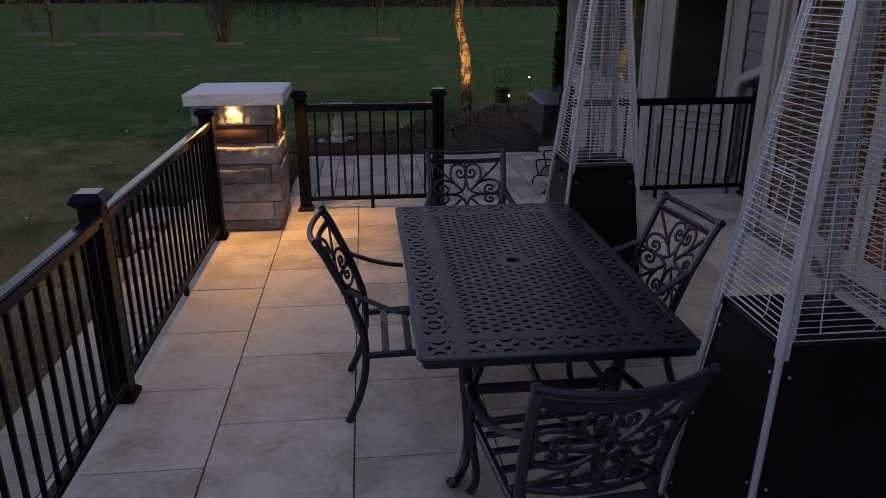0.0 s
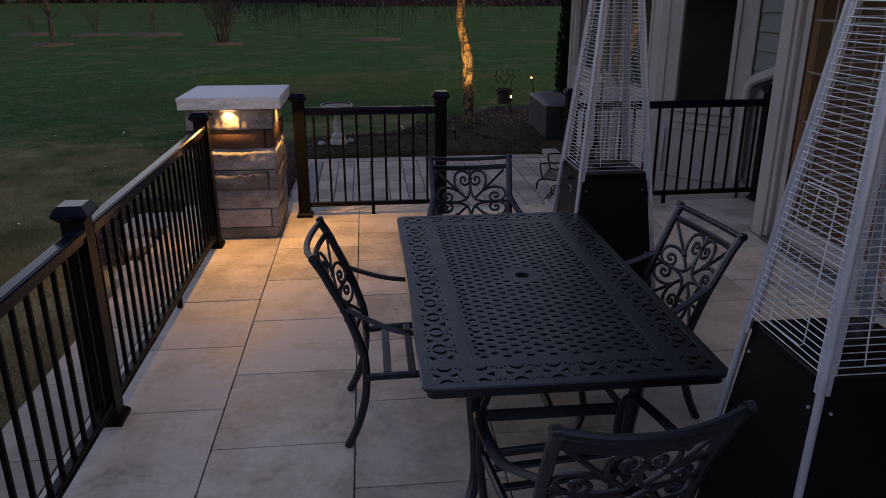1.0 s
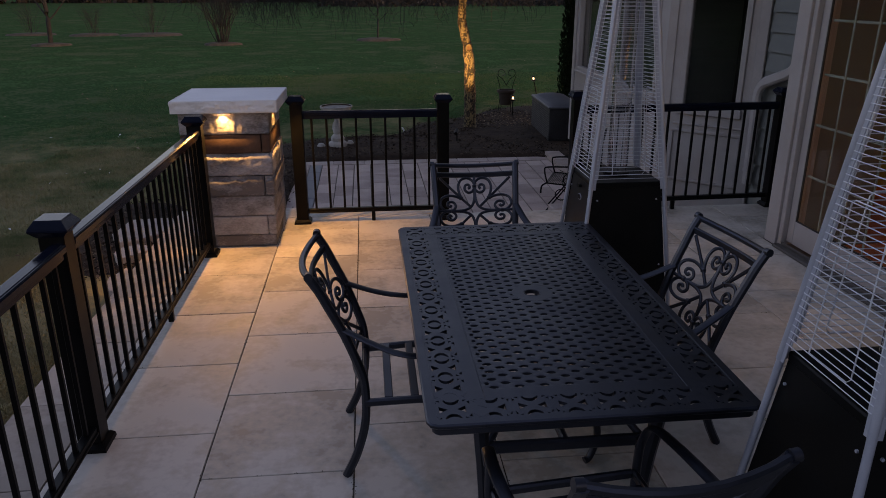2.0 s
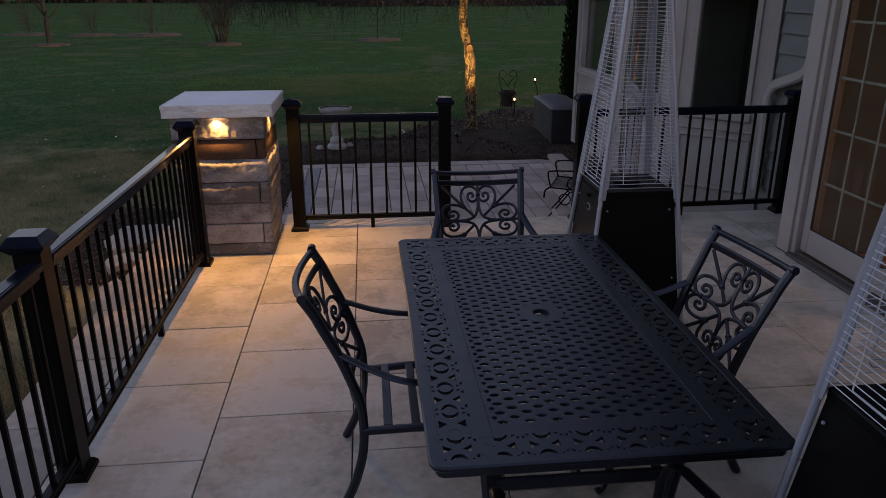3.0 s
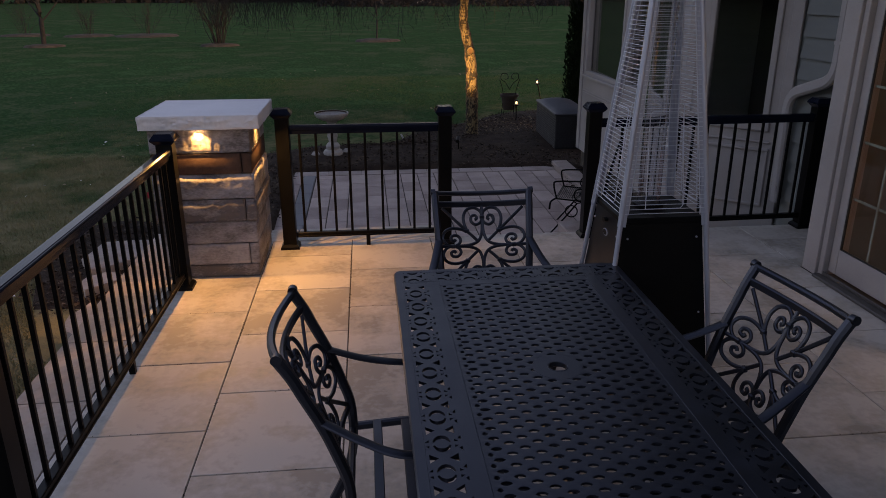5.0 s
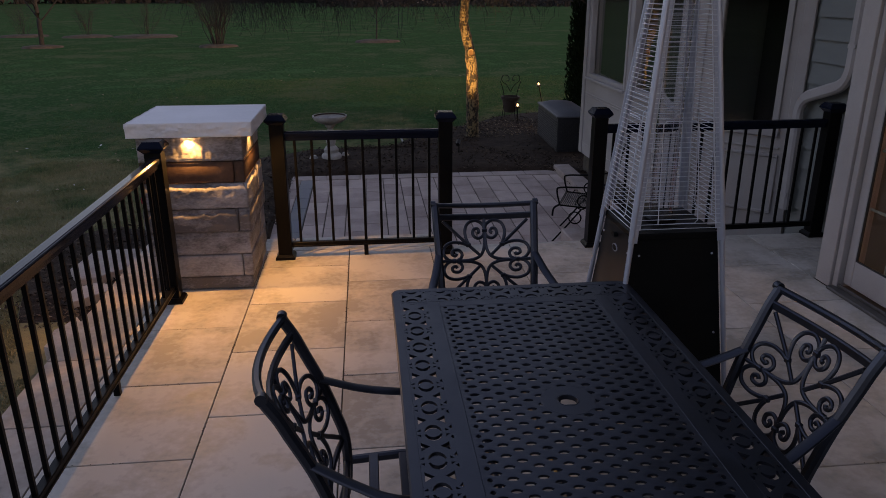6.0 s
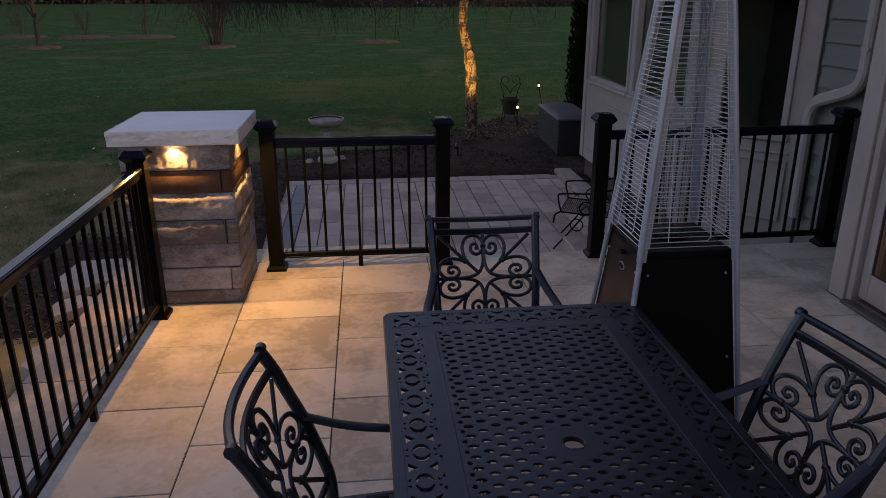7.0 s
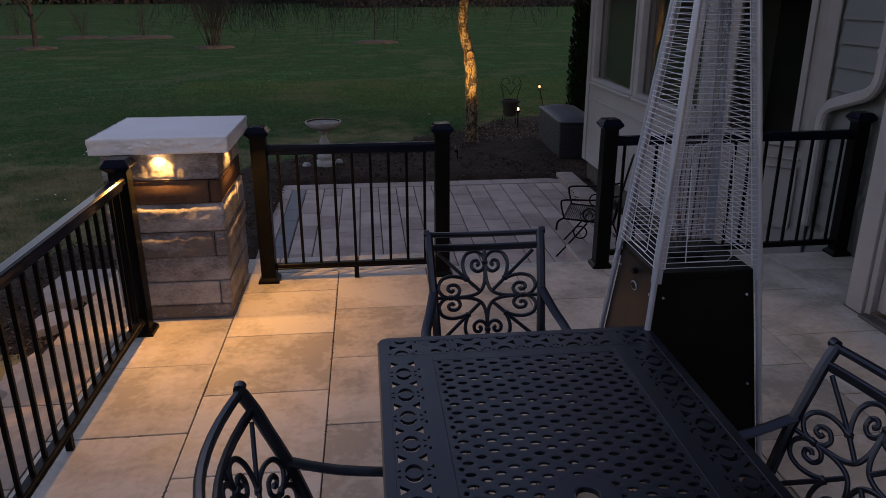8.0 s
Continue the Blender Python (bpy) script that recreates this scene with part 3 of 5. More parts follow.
slab("wall_upper", (3.20, -2.6, TOP + 0.002), (9.0, 11.43, EAVES), SIDING, "unseen sage upper storey added to block sky")
roof_slope = Shape().add(
    [(2.75, -3.0, EAVES + 0.002), (9.6, -3.0, EAVES + 0.002), (9.6, 11.8, EAVES + 0.002), (2.75, 11.8, EAVES + 0.002), (2.75, -3.0, EAVES + 0.2), (2.75, 11.8, EAVES + 0.2), (6.0, -3.0, 7.4), (6.0, 11.8, 7.4), (9.6, -3.0, EAVES + 0.2), (9.6, 11.8, EAVES + 0.2)],
    [(3, 2, 1, 0), (0, 4, 5, 3), (4, 6, 7, 5), (6, 8, 9, 7), (8, 1, 2, 9), (0, 1, 8, 6, 4), (3, 5, 7, 9, 2)],
)
single("roof", roof_slope, ROOF, "unseen dark shingled roof with deep eaves, added to block sky", "roof", kind="structure", smooth=0)


def glazed_door(y_hi, y_lo):
    """One leaf of the glazed doors with a grid of thin bars between the panes."""
    mid, h = (y_hi + y_lo) / 2, (y_hi - y_lo) / 2
    leaf = thing("door_glazed", pose(3.245, mid, 0.05), "white glazed patio door with a grid of thin bars", "door", "leaves of the glazed doors", "structure")
    for p, q in (((-0.022, -h, 0), (0.022, -h + 0.082, 2.06)), ((-0.022, h - 0.082, 0), (0.022, h, 2.06)), ((-0.022, -h + 0.083, 0), (0.022, h - 0.083, 0.18)), ((-0.022, -h + 0.083, 1.96), (0.022, h - 0.083, 2.06))):
        part("door_frame", Shape().box(p, q, 0.005), TRIM, leaf)
    pane = part("pane", Shape().box((-0.004, -h + 0.08, 0.178), (0.004, h - 0.08, 1.963)), GLASS, leaf)
    pane.visible_shadow = False
    for p, q in (((-0.0215, h - 0.094, 0.181), (-0.005, h - 0.0835, 1.959)), ((-0.0215, -h + 0.0835, 0.181), (-0.005, -h + 0.094, 1.959)), ((-0.0215, -h + 0.095, 0.181), (-0.005, h - 0.095, 0.189))):
        part("gasket", Shape().box(p, q, 0.002), RUBBER, leaf, "black rubber gasket")
    y = h - 0.082 - 0.25
    while y > -h + 0.15:
        part("glazing_bar", Shape().box((0.006, y - 0.009, 0.18), (0.014, y + 0.009, 1.96), 0.002), BAR, leaf)
        y -= 0.25
    for z in (0.54, 0.92, 1.28, 1.65):
        part("glazing_bar", Shape().box((0.0145, -h + 0.083, z - 0.009), (0.02, h - 0.083, z + 0.009), 0.002), BAR, leaf)


glazed_door(5.528, 4.30)
glazed_door(4.298, 3.055)
single("threshold", Shape().box((3.13, 3.0, 0.0), (3.30, 5.56, 0.022), 0.004).box((3.19, 3.0, 0.022), (3.205, 5.56, 0.042), 0.002), SILL, "dark metal sliding track under the glazed doors", "threshold", kind="structure")


def downspout():
    """White rectangular downspout that jogs along the siding and drops by the bay."""
    pipe = thing("downspout", pose(3.75, 6.58, 0), "white metal downspout with a jog along the siding", "downspout")
    corners = [Vector((-0.02, y, z)) for y, z in ((0.0, 2.7), (0.0, 1.235), (0.60, 1.045), (0.575, 0.08))]
    run = [corners[0]]
    for p, q, r in zip(corners, corners[1:], corners[2:]):
        a, b = q + (p - q).normalized() * 0.15, q + (r - q).normalized() * 0.15
        run += [a.lerp(q, t / 8).lerp(q.lerp(b, t / 8), t / 8) for t in range(9)]
    run.append(corners[-1])
    part("pipe", Shape().sweep(run, 0.095, 0.065, rect=True, up=(1, 0, 0)), TRIM, pipe)
    for y, z in ((0.0, 1.5), (0.605, 0.82), (0.583, 0.2)):
        part("strap", Shape().box((-0.052, y - 0.046, z), (0.012, y + 0.046, z + 0.03), 0.003), TRIM, pipe)


downspout()


# ---- railings ----
def railing_post(x, y, label, top=1.06):
    """Square black post with a coved, flat-topped cap and a foot plate."""
    post = thing("railing_post", pose(x, y, 0), label, "railing post", "railing posts")
    part("shaft", Shape().box((-0.05, -0.05, 0.0), (0.05, 0.05, top - 0.045), 0.004), BLACK, post)
    cap = Shape().frustum(0.052, 0.071, top - 0.070, top - 0.048).box((-0.077, -0.077, top - 0.048), (0.077, 0.077, top - 0.031), 0.005)
    cap.frustum(0.074, 0.055, top - 0.031, top - 0.006).frustum(0.055, 0.051, top - 0.006, top)
    part("cap", cap, RAIL_TOP, post, smooth=20)
    foot = Shape().frustum(0.072, 0.070, 0.0, 0.018).frustum(0.070, 0.056, 0.018, 0.036)
    part("base_trim", foot, BLACK, post, smooth=20)
    return post


POST = "square black metal railing post with flat-topped cap"
side_post = railing_post(-1.254, 3.335, POST, 1.058)
for x, y in ((-1.236, 5.82), (-1.264, 0.85), (-1.278, -1.6)):
    copy_thing(side_post, pose(x, y, 0))
front_post = railing_post(-0.582, 6.58, POST, 1.085)
for x, y in ((0.635, 6.58), (1.812, 6.61), (3.70, 6.66)):
    copy_thing(front_post, pose(x, y, 0))


def railing(a, b, count, feet, label):
    """A black railing between two posts: shaped top rail, bottom rail and thin square balusters."""
    a, b = Vector((*a, 0)), Vector((*b, 0))
    long = (b - a).length
    turn = math.degrees(math.atan2(b.y - a.y, b.x - a.x))
    rail = thing("railing", Matrix.Translation(a) @ pose(0, 0, 0, 0, 0, turn), label, "railing", "railing sections")
    top = Shape()
    ring = [(-0.030, 0.926), (0.030, 0.926), (0.031, 0.948), (0.0300, 0.9520), (0.0270, 0.9568), (0.0222, 0.9572), (0.0203, 0.9605), (-0.0203, 0.9605), (-0.0222, 0.9572), (-0.0270, 0.9568), (-0.0300, 0.9520), (-0.031, 0.948)]
    n = len(ring)
    top.add([(s, p, q) for s in (0.0, long) for p, q in ring], [(i, (i + 1) % n, n + (i + 1) % n, n + i) for i in range(n)] + [tuple(range(n))[::-1], tuple(range(n, 2 * n))])
    top.box((0, -0.02, 0.895), (long, 0.02, 0.926), 0.003)
    part("top_rail", top, RAIL_TOP, rail, smooth=0)
    low = Shape().box((0, -0.021, 0.085), (long, 0.021, 0.122), 0.004).box((0, -0.027, 0.085), (long, 0.027, 0.097), 0.003)
    part("bottom_rail", low, BLACK, rail)
    data = Shape().box((-0.0095, -0.0095, 0.120), (0.0095, 0.0095, 0.897), 0.0025).mesh("baluster", BLACK, 35)
    for i in range(count):
        part("baluster", data, BLACK, rail, at=pose(long * (i + 0.5 + 0.12 * (0.5 - (i + 0.5) / count)) / count, 0, 0))
    for f in feet:
        part("support_foot", Shape().box((f * long - 0.016, -0.016, 0.0), (f * long + 0.016, 0.016, 0.086), 0.003), BLACK, rail)
    return rail


RAIL = "black metal railing with thin square balusters on the terrace edge"
railing((-1.232, 3.386), (-1.225, 5.769), 20, (0.52,), RAIL)
railing((-1.239, 0.901), (-1.232, 3.284), 20, (0.5,), RAIL)
railing((-1.246, -1.549), (-1.239, 0.799), 20, (0.5,), RAIL)
railing((-0.531, 6.58), (0.584, 6.58), 9, (0.5,), RAIL)
railing((1.863, 6.61), (3.65, 6.66), 15, (0.5,), RAIL)


# ---- stone pillar ----
def rock(a, b, rough, seed, faces="fr", c=0.004, lip=(0.0, 0.0, 1.0), grit=(11, 13)):
    """A split stone: a block whose front, side or other faces are broken; lip: share of the height that slopes back, and how far."""
    a, b = Vector(a), Vector(b)
    shape = Shape()

    def bump(p, amount):
        q = Vector((p.x * grit[0] + seed, p.y * grit[0], p.z * grit[1] + seed * 7))
        return amount * (0.8 * noise.noise(q) + 1.0 * noise.turbulence(q * 2.6, 5, True) - 0.5)

    def face(o, u, v, nrm, amount):
        cell = 0.009 if amount > 0.0025 or (lip[1] and abs(nrm.z) < 0.5) else 0.05
        nu, nv = max(3, int(u.length / cell)), max(3, int(v.length / cell))
        verts = []
        for j in range(nv + 1):
            for i in range(nu + 1):
                p = o + u * (i / nu) + v * (j / nv)
                rim = i in (0, nu) or j in (0, nv)
                near = i in (0, 1, nu - 1, nu) or j in (0, 1, nv - 1, nv)
                k = bump(p, amount) if amount else 0.0
                if lip[1] and abs(nrm.z) < 0.5:
                    along = Vector((p.x * 9, p.y * 9, seed))
                    start = 1 - lip[0] * (1 + 0.45 * noise.noise(along) + 0.22 * noise.noise(along * 3.1) + 0.10 * noise.noise(along * 7.3))
                    k -= lip[1] * min(1.0, max(0.0, (j / nv - start) / (lip[2] * lip[0])))
                verts.append(p + nrm * (k * (0.7 if rim else 0.85 if near else 1.0) - (c if rim else 0.0)))
        shape.add(verts, [(j * (nu + 1) + i, j * (nu + 1) + i + 1, (j + 1) * (nu + 1) + i + 1, (j + 1) * (nu + 1) + i) for j in range(nv) for i in range(nu)])

    x, y, z = Vector((b.x - a.x, 0, 0)), Vector((0, b.y - a.y, 0)), Vector((0, 0, b.z - a.z))
    front = rough if "f" in faces else 0.002
    right = rough if "r" in faces else 0.002
    face(a, x, z, Vector((0, -1, 0)), front)
    face(a + x, y, z, Vector((1, 0, 0)), right)
    face(a + y + x, -x, z, Vector((0, 1, 0)), 0.002)
    face(a + y, -y, z, Vector((-1, 0, 0)), rough if "l" in faces else 0.002)
    d = lip[1]
    face(a + z + Vector((0, d, 0)), x - Vector((d, 0, 0)), y - Vector((0, d, 0)), Vector((0, 0, 1)), 0.0)
    face(a + y, x, -y, Vector((0, 0, -1)), 0.0)
    return shape


def pillar():
    """Pillar of seven courses of split stone under a thick limestone slab."""
    x0, x1, y0, y1 = -1.395, -0.726, 5.968, 6.70
    base = thing("stone_pillar", pose((x0 + x1) / 2, (y0 + y1) / 2, 0), "square pillar of brown-grey split stone with a pale slab cap", "pillar")
    ox, oy = (x0 + x1) / 2, (y0 + y1) / 2
    levels = [0.0, 0.096, 0.251, 0.41, 0.57, 0.742, 0.885, 1.052]
    broken = [0.003, 0.004, 0.0024, 0.0036, 0.0042, 0.002, 0.006]
    inset = [0.016, 0.007, 0.008, -0.004, 0.0, 0.009, 0.009]
    lips = [(0, 0, 1), (0, 0, 1), (0.20, 0.005, 0.3), (0.30, 0.012, 0.6), (0.24, 0.026, 0.9), (0, 0, 1), (0, 0, 1)]
    grits = [(11, 13)] * 3 + [(14, 22), (16, 24), (11, 13), (30, 6)]
    joint = [None, -0.797, None, -0.797, None, -0.80, None]
    for i in range(7):
        z0, z1, d = levels[i] + 0.003, levels[i + 1] - 0.003, inset[i]
        xa, xb, ya, yb = x0 + d - ox, x1 - d - ox, y0 + d - oy, y1 - d - oy
        if joint[i] is None:
            cut = yb - 0.22
            part("stone", rock((xa, ya, z0), (xb, cut - 0.003, z1), broken[i], i, lip=lips[i], grit=grits[i]), BROWN if i == 5 else STONE, base, smooth=50)
            part("stone", rock((xa, cut + 0.003, z0), (xb, yb, z1), broken[i], i + 20, lip=lips[i], grit=grits[i]), BROWN if i == 5 else STONE, base, smooth=50)
        else:
            cut = joint[i] - ox
            part("stone", rock((xa, ya, z0), (cut - 0.003, yb, z1), broken[i], i + 40, lip=lips[i], grit=grits[i]), BROWN if i == 5 else STONE, base, smooth=50)
            part("stone", rock((cut + 0.003, ya, z0), (xb, yb, z1), broken[i], i + 60, lip=lips[i], grit=grits[i]), BROWN if i == 5 else STONE, base, smooth=50)
    part("cap", rock((-1.42 - ox, 5.90 - oy, 1.056), (-0.655 - ox, 6.66 - oy, 1.147), 0.011, 91, "frl", 0.003, grit=(13, 34)), CAP, base, "thick pale limestone slab", smooth=50)


pillar()


def cap_light(m):
    """Slim lamp under the slab: a metal bar with a glowing lens."""
    ob = thing("hardscape_light", m, "slim warm hardscape light under the pillar slab", "wall light", "pillar lights")
    part("housing", Shape().box((-0.07, -0.016, 0.004), (0.07, 0.016, 0.013), 0.003).box((-0.07, -0.018, -0.004), (0.07, -0.014, 0.013), 0.001), BRONZE, ob)
    part("lens", Shape().box((-0.045, -0.009, 0.001), (0.045, 0.009, 0.0035), 0.001), LAMP, ob, "glowing warm lens")
    return ob


light_a = cap_light(pose(-1.06, 5.960, 1.050))
copy_thing(light_a, pose(-0.716, 6.28, 1.050, 0, 0, 90))
copy_thing(light_a, pose(-1.405, 6.28, 1.050, 0, 0, -90))


# ---- table ----
def lattice(x0, x1, y0, y1, nx, ny, z0, z1, hole):
    """A plate of staggered cells, each with an oval hole."""
    shape = Shape()
    dx, dy = (x1 - x0) / nx, (y1 - y0) / ny
    for j in range(ny):
        shift = 0.5 if j % 2 else 0.0
        for i in range(nx + (1 if shift else 0)):
            a = max(x0, x0 + (i - shift) * dx)
            b = min(x1, x0 + (i + 1 - shift) * dx)
            c, d = y0 + j * dy, y0 + (j + 1) * dy
            cx, cy, w, h = (a + b) / 2, (c + d) / 2, (b - a) / 2, (d - c) / 2
            if math.hypot(cx - (x0 + x1) / 2, cy - (y0 + y1) / 2) < 0.052:
                continue
            s = min(1.0, w / (dx / 2) * 1.0)
            ring = [(-w, -h), (0, -h), (w, -h), (w, 0), (w, h), (0, h), (-w, h), (-w, 0)]
            oval = [(hole[0] * s * p, hole[1] * q) for p, q in ((-0.58, -0.80), (0, -1), (0.58, -0.80), (1, 0), (0.58, 0.80), (0, 1), (-0.58, 0.80), (-1, 0))]
            knot = [0.0, 0.0, 0.0, 0.0005, 0.0, 0.0, 0.0, 0.0005]
            verts = [(cx + p, cy + q, z + (k if z == z1 else 0)) for z in (z1, z0) for (p, q), k in zip(ring, knot)]
            verts += [(cx + p, cy + q, z - (0.0007 if z == z1 else 0)) for z in (z1, z0) for p, q in oval]
            faces = []
            for k in range(8):
                n = (k + 1) % 8
                faces.append((k, n, 16 + n, 16 + k))
                faces.append((16 + k, 16 + n, 24 + n, 24 + k))
                faces.append((8 + n, 8 + k, 24 + k, 24 + n))
            shape.add(verts, faces)
    return shape


def ornament(shape, cx, cy, w, h, z0, z1):
    """One plate of the pierced border: a bow tie of triangles between crescents that hug rounded lobes."""
    loops = [[(-0.5, -0.5), (0.5, -0.5), (0.5, 0.5), (-0.5, 0.5)]]
    for k in (-1, 1):
        loops.append([(0.34 * k, -0.15), (0.34 * k, 0.15), (0.27 * k, 0.10), (0.12 * k, 0.0), (0.27 * k, -0.10)])
        turns = [math.radians(a) for a in (12, 40, 65, 90, 115, 140, 168)]
        outer = [(0.225 * math.cos(t), k * (0.5 - 0.30 * math.sin(t))) for t in turns]
        inner = [(0.175 * math.cos(t), k * (0.485 - 0.15 * math.sin(t))) for t in turns[::-1]]
        loops.append(outer + inner)
        for s in (-1, 1):
            loops.append([(0.47 * k, 0.22 * s), (0.47 * k, 0.38 * s), (0.39 * k, 0.33 * s)])
            loops.append([(0.40 * k, 0.43 * s), (0.30 * k, 0.35 * s), (0.30 * k, 0.44 * s)])
    flat = [p for loop in loops for p in loop]
    n = len(flat)
    faces = []
    for i, j, k in geometry.tessellate_polygon([[Vector((*p, 0)) for p in loop] for loop in loops]):
        (ax, ay), (bx, by), (dx, dy) = flat[i], flat[j], flat[k]
        if (bx - ax) * (dy - ay) - (by - ay) * (dx - ax) < 0:
            j, k = k, j
        faces += [(i, j, k), (n + k, n + j, n + i)]
    start = 0
    for loop in loops:
        m = len(loop)
        faces += [(start + i, start + (i + 1) % m, n + start + (i + 1) % m, n + start + i) for i in range(m)]
        start += m
    shape.add([(cx + p * w, cy + q * h, z) for z in (z1, z0) for p, q in flat], faces)


def table():
    """Pierced cast table: rim, woven middle, ornamental border, umbrella hole, curved legs."""
    cx, cy, w, l, z = 0.668, 3.213, 1.045, 1.915, 0.70
    ob = thing("dining_table", pose(cx, cy, 0), "large dark cast-aluminium patio table with a pierced top", "table")
    hw, hl = w / 2, l / 2
    rim = Shape()
    path = []
    for sx, sy in ((1, 1), (-1, 1), (-1, -1), (1, -1)):
        corner = math.atan2(sy, sx)
        for k in (-1, 0, 1):
            a = corner + k * math.pi / 6
            path.append((sx * (hw - 0.036) + 0.022 * math.cos(a), sy * (hl - 0.036) + 0.022 * math.sin(a), z - 0.014))
    path = [(p[0], p[1], z - 0.024) for p in path]
    rim.sweep([(p[0] * (1 - 0.004 / hw), p[1] * (1 - 0.004 / hl), z - 0.0092) for p in path], 0.039, 0.018, rect=True, closed=True)
    rim.sweep([(p[0] * (1 - 0.010 / hw), p[1] * (1 - 0.010 / hl), z - 0.032) for p in path], 0.014, 0.034, rect=True, closed=True)
    part("rim", rim, IRON, ob, smooth=40)
    bx, by, s = 0.108, 0.108, 0.050
    ix, iy = hw - 0.034 - bx, hl - 0.034 - by
    frame_bars = Shape()
    for sgn in (-1, 1):
        frame_bars.box((sgn * (ix - s / 2) - s / 2, -hl + 0.03, z - 0.012), (sgn * (ix - s / 2) + s / 2, hl - 0.03, z - 0.0015), 0.0012)
        for k in (-1, 0, 1):
            a, b = (-ix + s, ix - s) if k == 0 else ((ix, hw - 0.034) if k > 0 else (-hw + 0.034, -ix))
            frame_bars.box((a, sgn * (iy - s / 2) - s / 2, z - 0.012), (b, sgn * (iy - s / 2) + s / 2, z - 0.0015), 0.0012)
    part("inner_frame", frame_bars, IRON, ob)
    field = lattice(-ix + s, ix - s, -iy + s, iy - s, 8, 60, z - 0.010, z - 0.002, (0.0172, 0.0092))
    part("woven_panel", field.mesh("woven_panel", IRON, 50, True), IRON, ob, "woven lattice panel with oval holes")
    border = Shape()
    n = 12
    for sgn in (-1, 1):
        for i in range(n):
            y = -iy + (i + 0.5) * 2 * iy / n
            ornament(border, sgn * (ix + bx / 2 + 0.0045), y, bx + 0.013, 2 * iy / n, z - 0.0115, z - 0.0010)
        for i in range(6):
            x = -ix + (i + 0.5) * 2 * ix / 6
            ornament(border, x, sgn * (iy + by / 2 + 0.0045), 2 * ix / 6, by + 0.013, z - 0.0115, z - 0.0010)
            if i:
                border.box((-ix + i * 2 * ix / 6 - 0.007, sgn * (iy + by / 2) - by / 2, z - 0.012), (-ix + i * 2 * ix / 6 + 0.007, sgn * (iy + by / 2) + by / 2, z - 0.0025), 0.001)
        border.box((sgn * (ix + bx / 2) - bx / 2, -0.011, z - 0.012), (sgn * (ix + bx / 2) + bx / 2, 0.011, z - 0.0025), 0.001)
        for k in (-1, 1):
            ornament(border, k * (ix + bx / 2 + 0.0045), sgn * (iy + by / 2 + 0.0045), bx + 0.013, by + 0.013, z - 0.0118, z - 0.0003)
    part("pierced_border", border, IRON, ob, "ornamental pierced border", smooth=40)
    ring = Shape()
    turns = [2 * math.pi * k / 32 for k in range(32)]
    ring.sweep([(0.061 * math.cos(t), 0.061 * math.sin(t), z - 0.0062) for t in turns], 0.054, 0.009, rect=True, closed=True)
    ring.sweep([(0.033 * math.cos(t), 0.033 * math.sin(t), z - 0.010) for t in turns], 0.004, 0.018, rect=True, closed=True)
    part("umbrella_ring", ring, IRON, ob, "round umbrella hole", smooth=40)
    # legs: cabriole, in pairs joined by a rail
    for sx in (-1, 1):
        for sy in (-1, 1):
            out = curve([(sx * 0.30, sy * 0.63, 0.66), (sx * 0.315, sy * 0.655, 0.50), (sx * 0.30, sy * 0.64, 0.30), (sx * 0.295, sy * 0.635, 0.14), (sx * 0.325, sy * 0.68, 0.04), (sx * 0.37, sy * 0.745, 0.020), (sx * 0.385, sy * 0.765, 0.045)], 6)
            taper = [1.2 - 0.4 * min(1, i / (len(out) * 0.7)) for i in range(len(out))]
            leg = part("leg", Shape().sweep(out, 0.046, 0.046, up=(sx, sy, 0), rect=True, taper=taper), IRON, ob)
            loop = [(sx * 0.30 + 0.105 * math.cos(t), sy * 0.63 + 0.105 * math.sin(t), 0.640) for t in [2 * math.pi * k / 18 for k in range(18)]]
            part("flange_ring", Shape().sweep(loop, 0.018, 0.022, rect=True, closed=True), IRON, leg)
            brace = curve([(sx * 0.30, sy * 0.63, 0.36), (sx * 0.23, sy * 0.54, 0.44), (sx * 0.22, sy * 0.46, 0.55), (sx * 0.27, sy * 0.42, 0.64)], 5)
            part("brace", Shape().sweep(brace, 0.026, 0.026, rect=True), IRON, leg)
    for sy in (-1, 1):
        part("apron_rail", Shape().sweep([(-0.31, sy * 0.64, 0.655), (0.31, sy * 0.64, 0.655)], 0.03, 0.045, rect=True), IRON, ob)
        part("stretcher", Shape().sweep([(-0.30, sy * 0.62, 0.375), (0.30, sy * 0.62, 0.375)], 0.03, 0.045, rect=True), IRON, ob)
    for sx in (-1, 1):
        part("apron_rail", Shape().sweep([(sx * 0.31, -0.64, 0.655), (sx * 0.31, 0.64, 0.655)], 0.03, 0.045, rect=True), IRON, ob)
    part("stretcher", Shape().sweep([(0, -0.61, 0.375), (0, 0.61, 0.375)], 0.028, 0.034, rect=True), IRON, ob)


table()


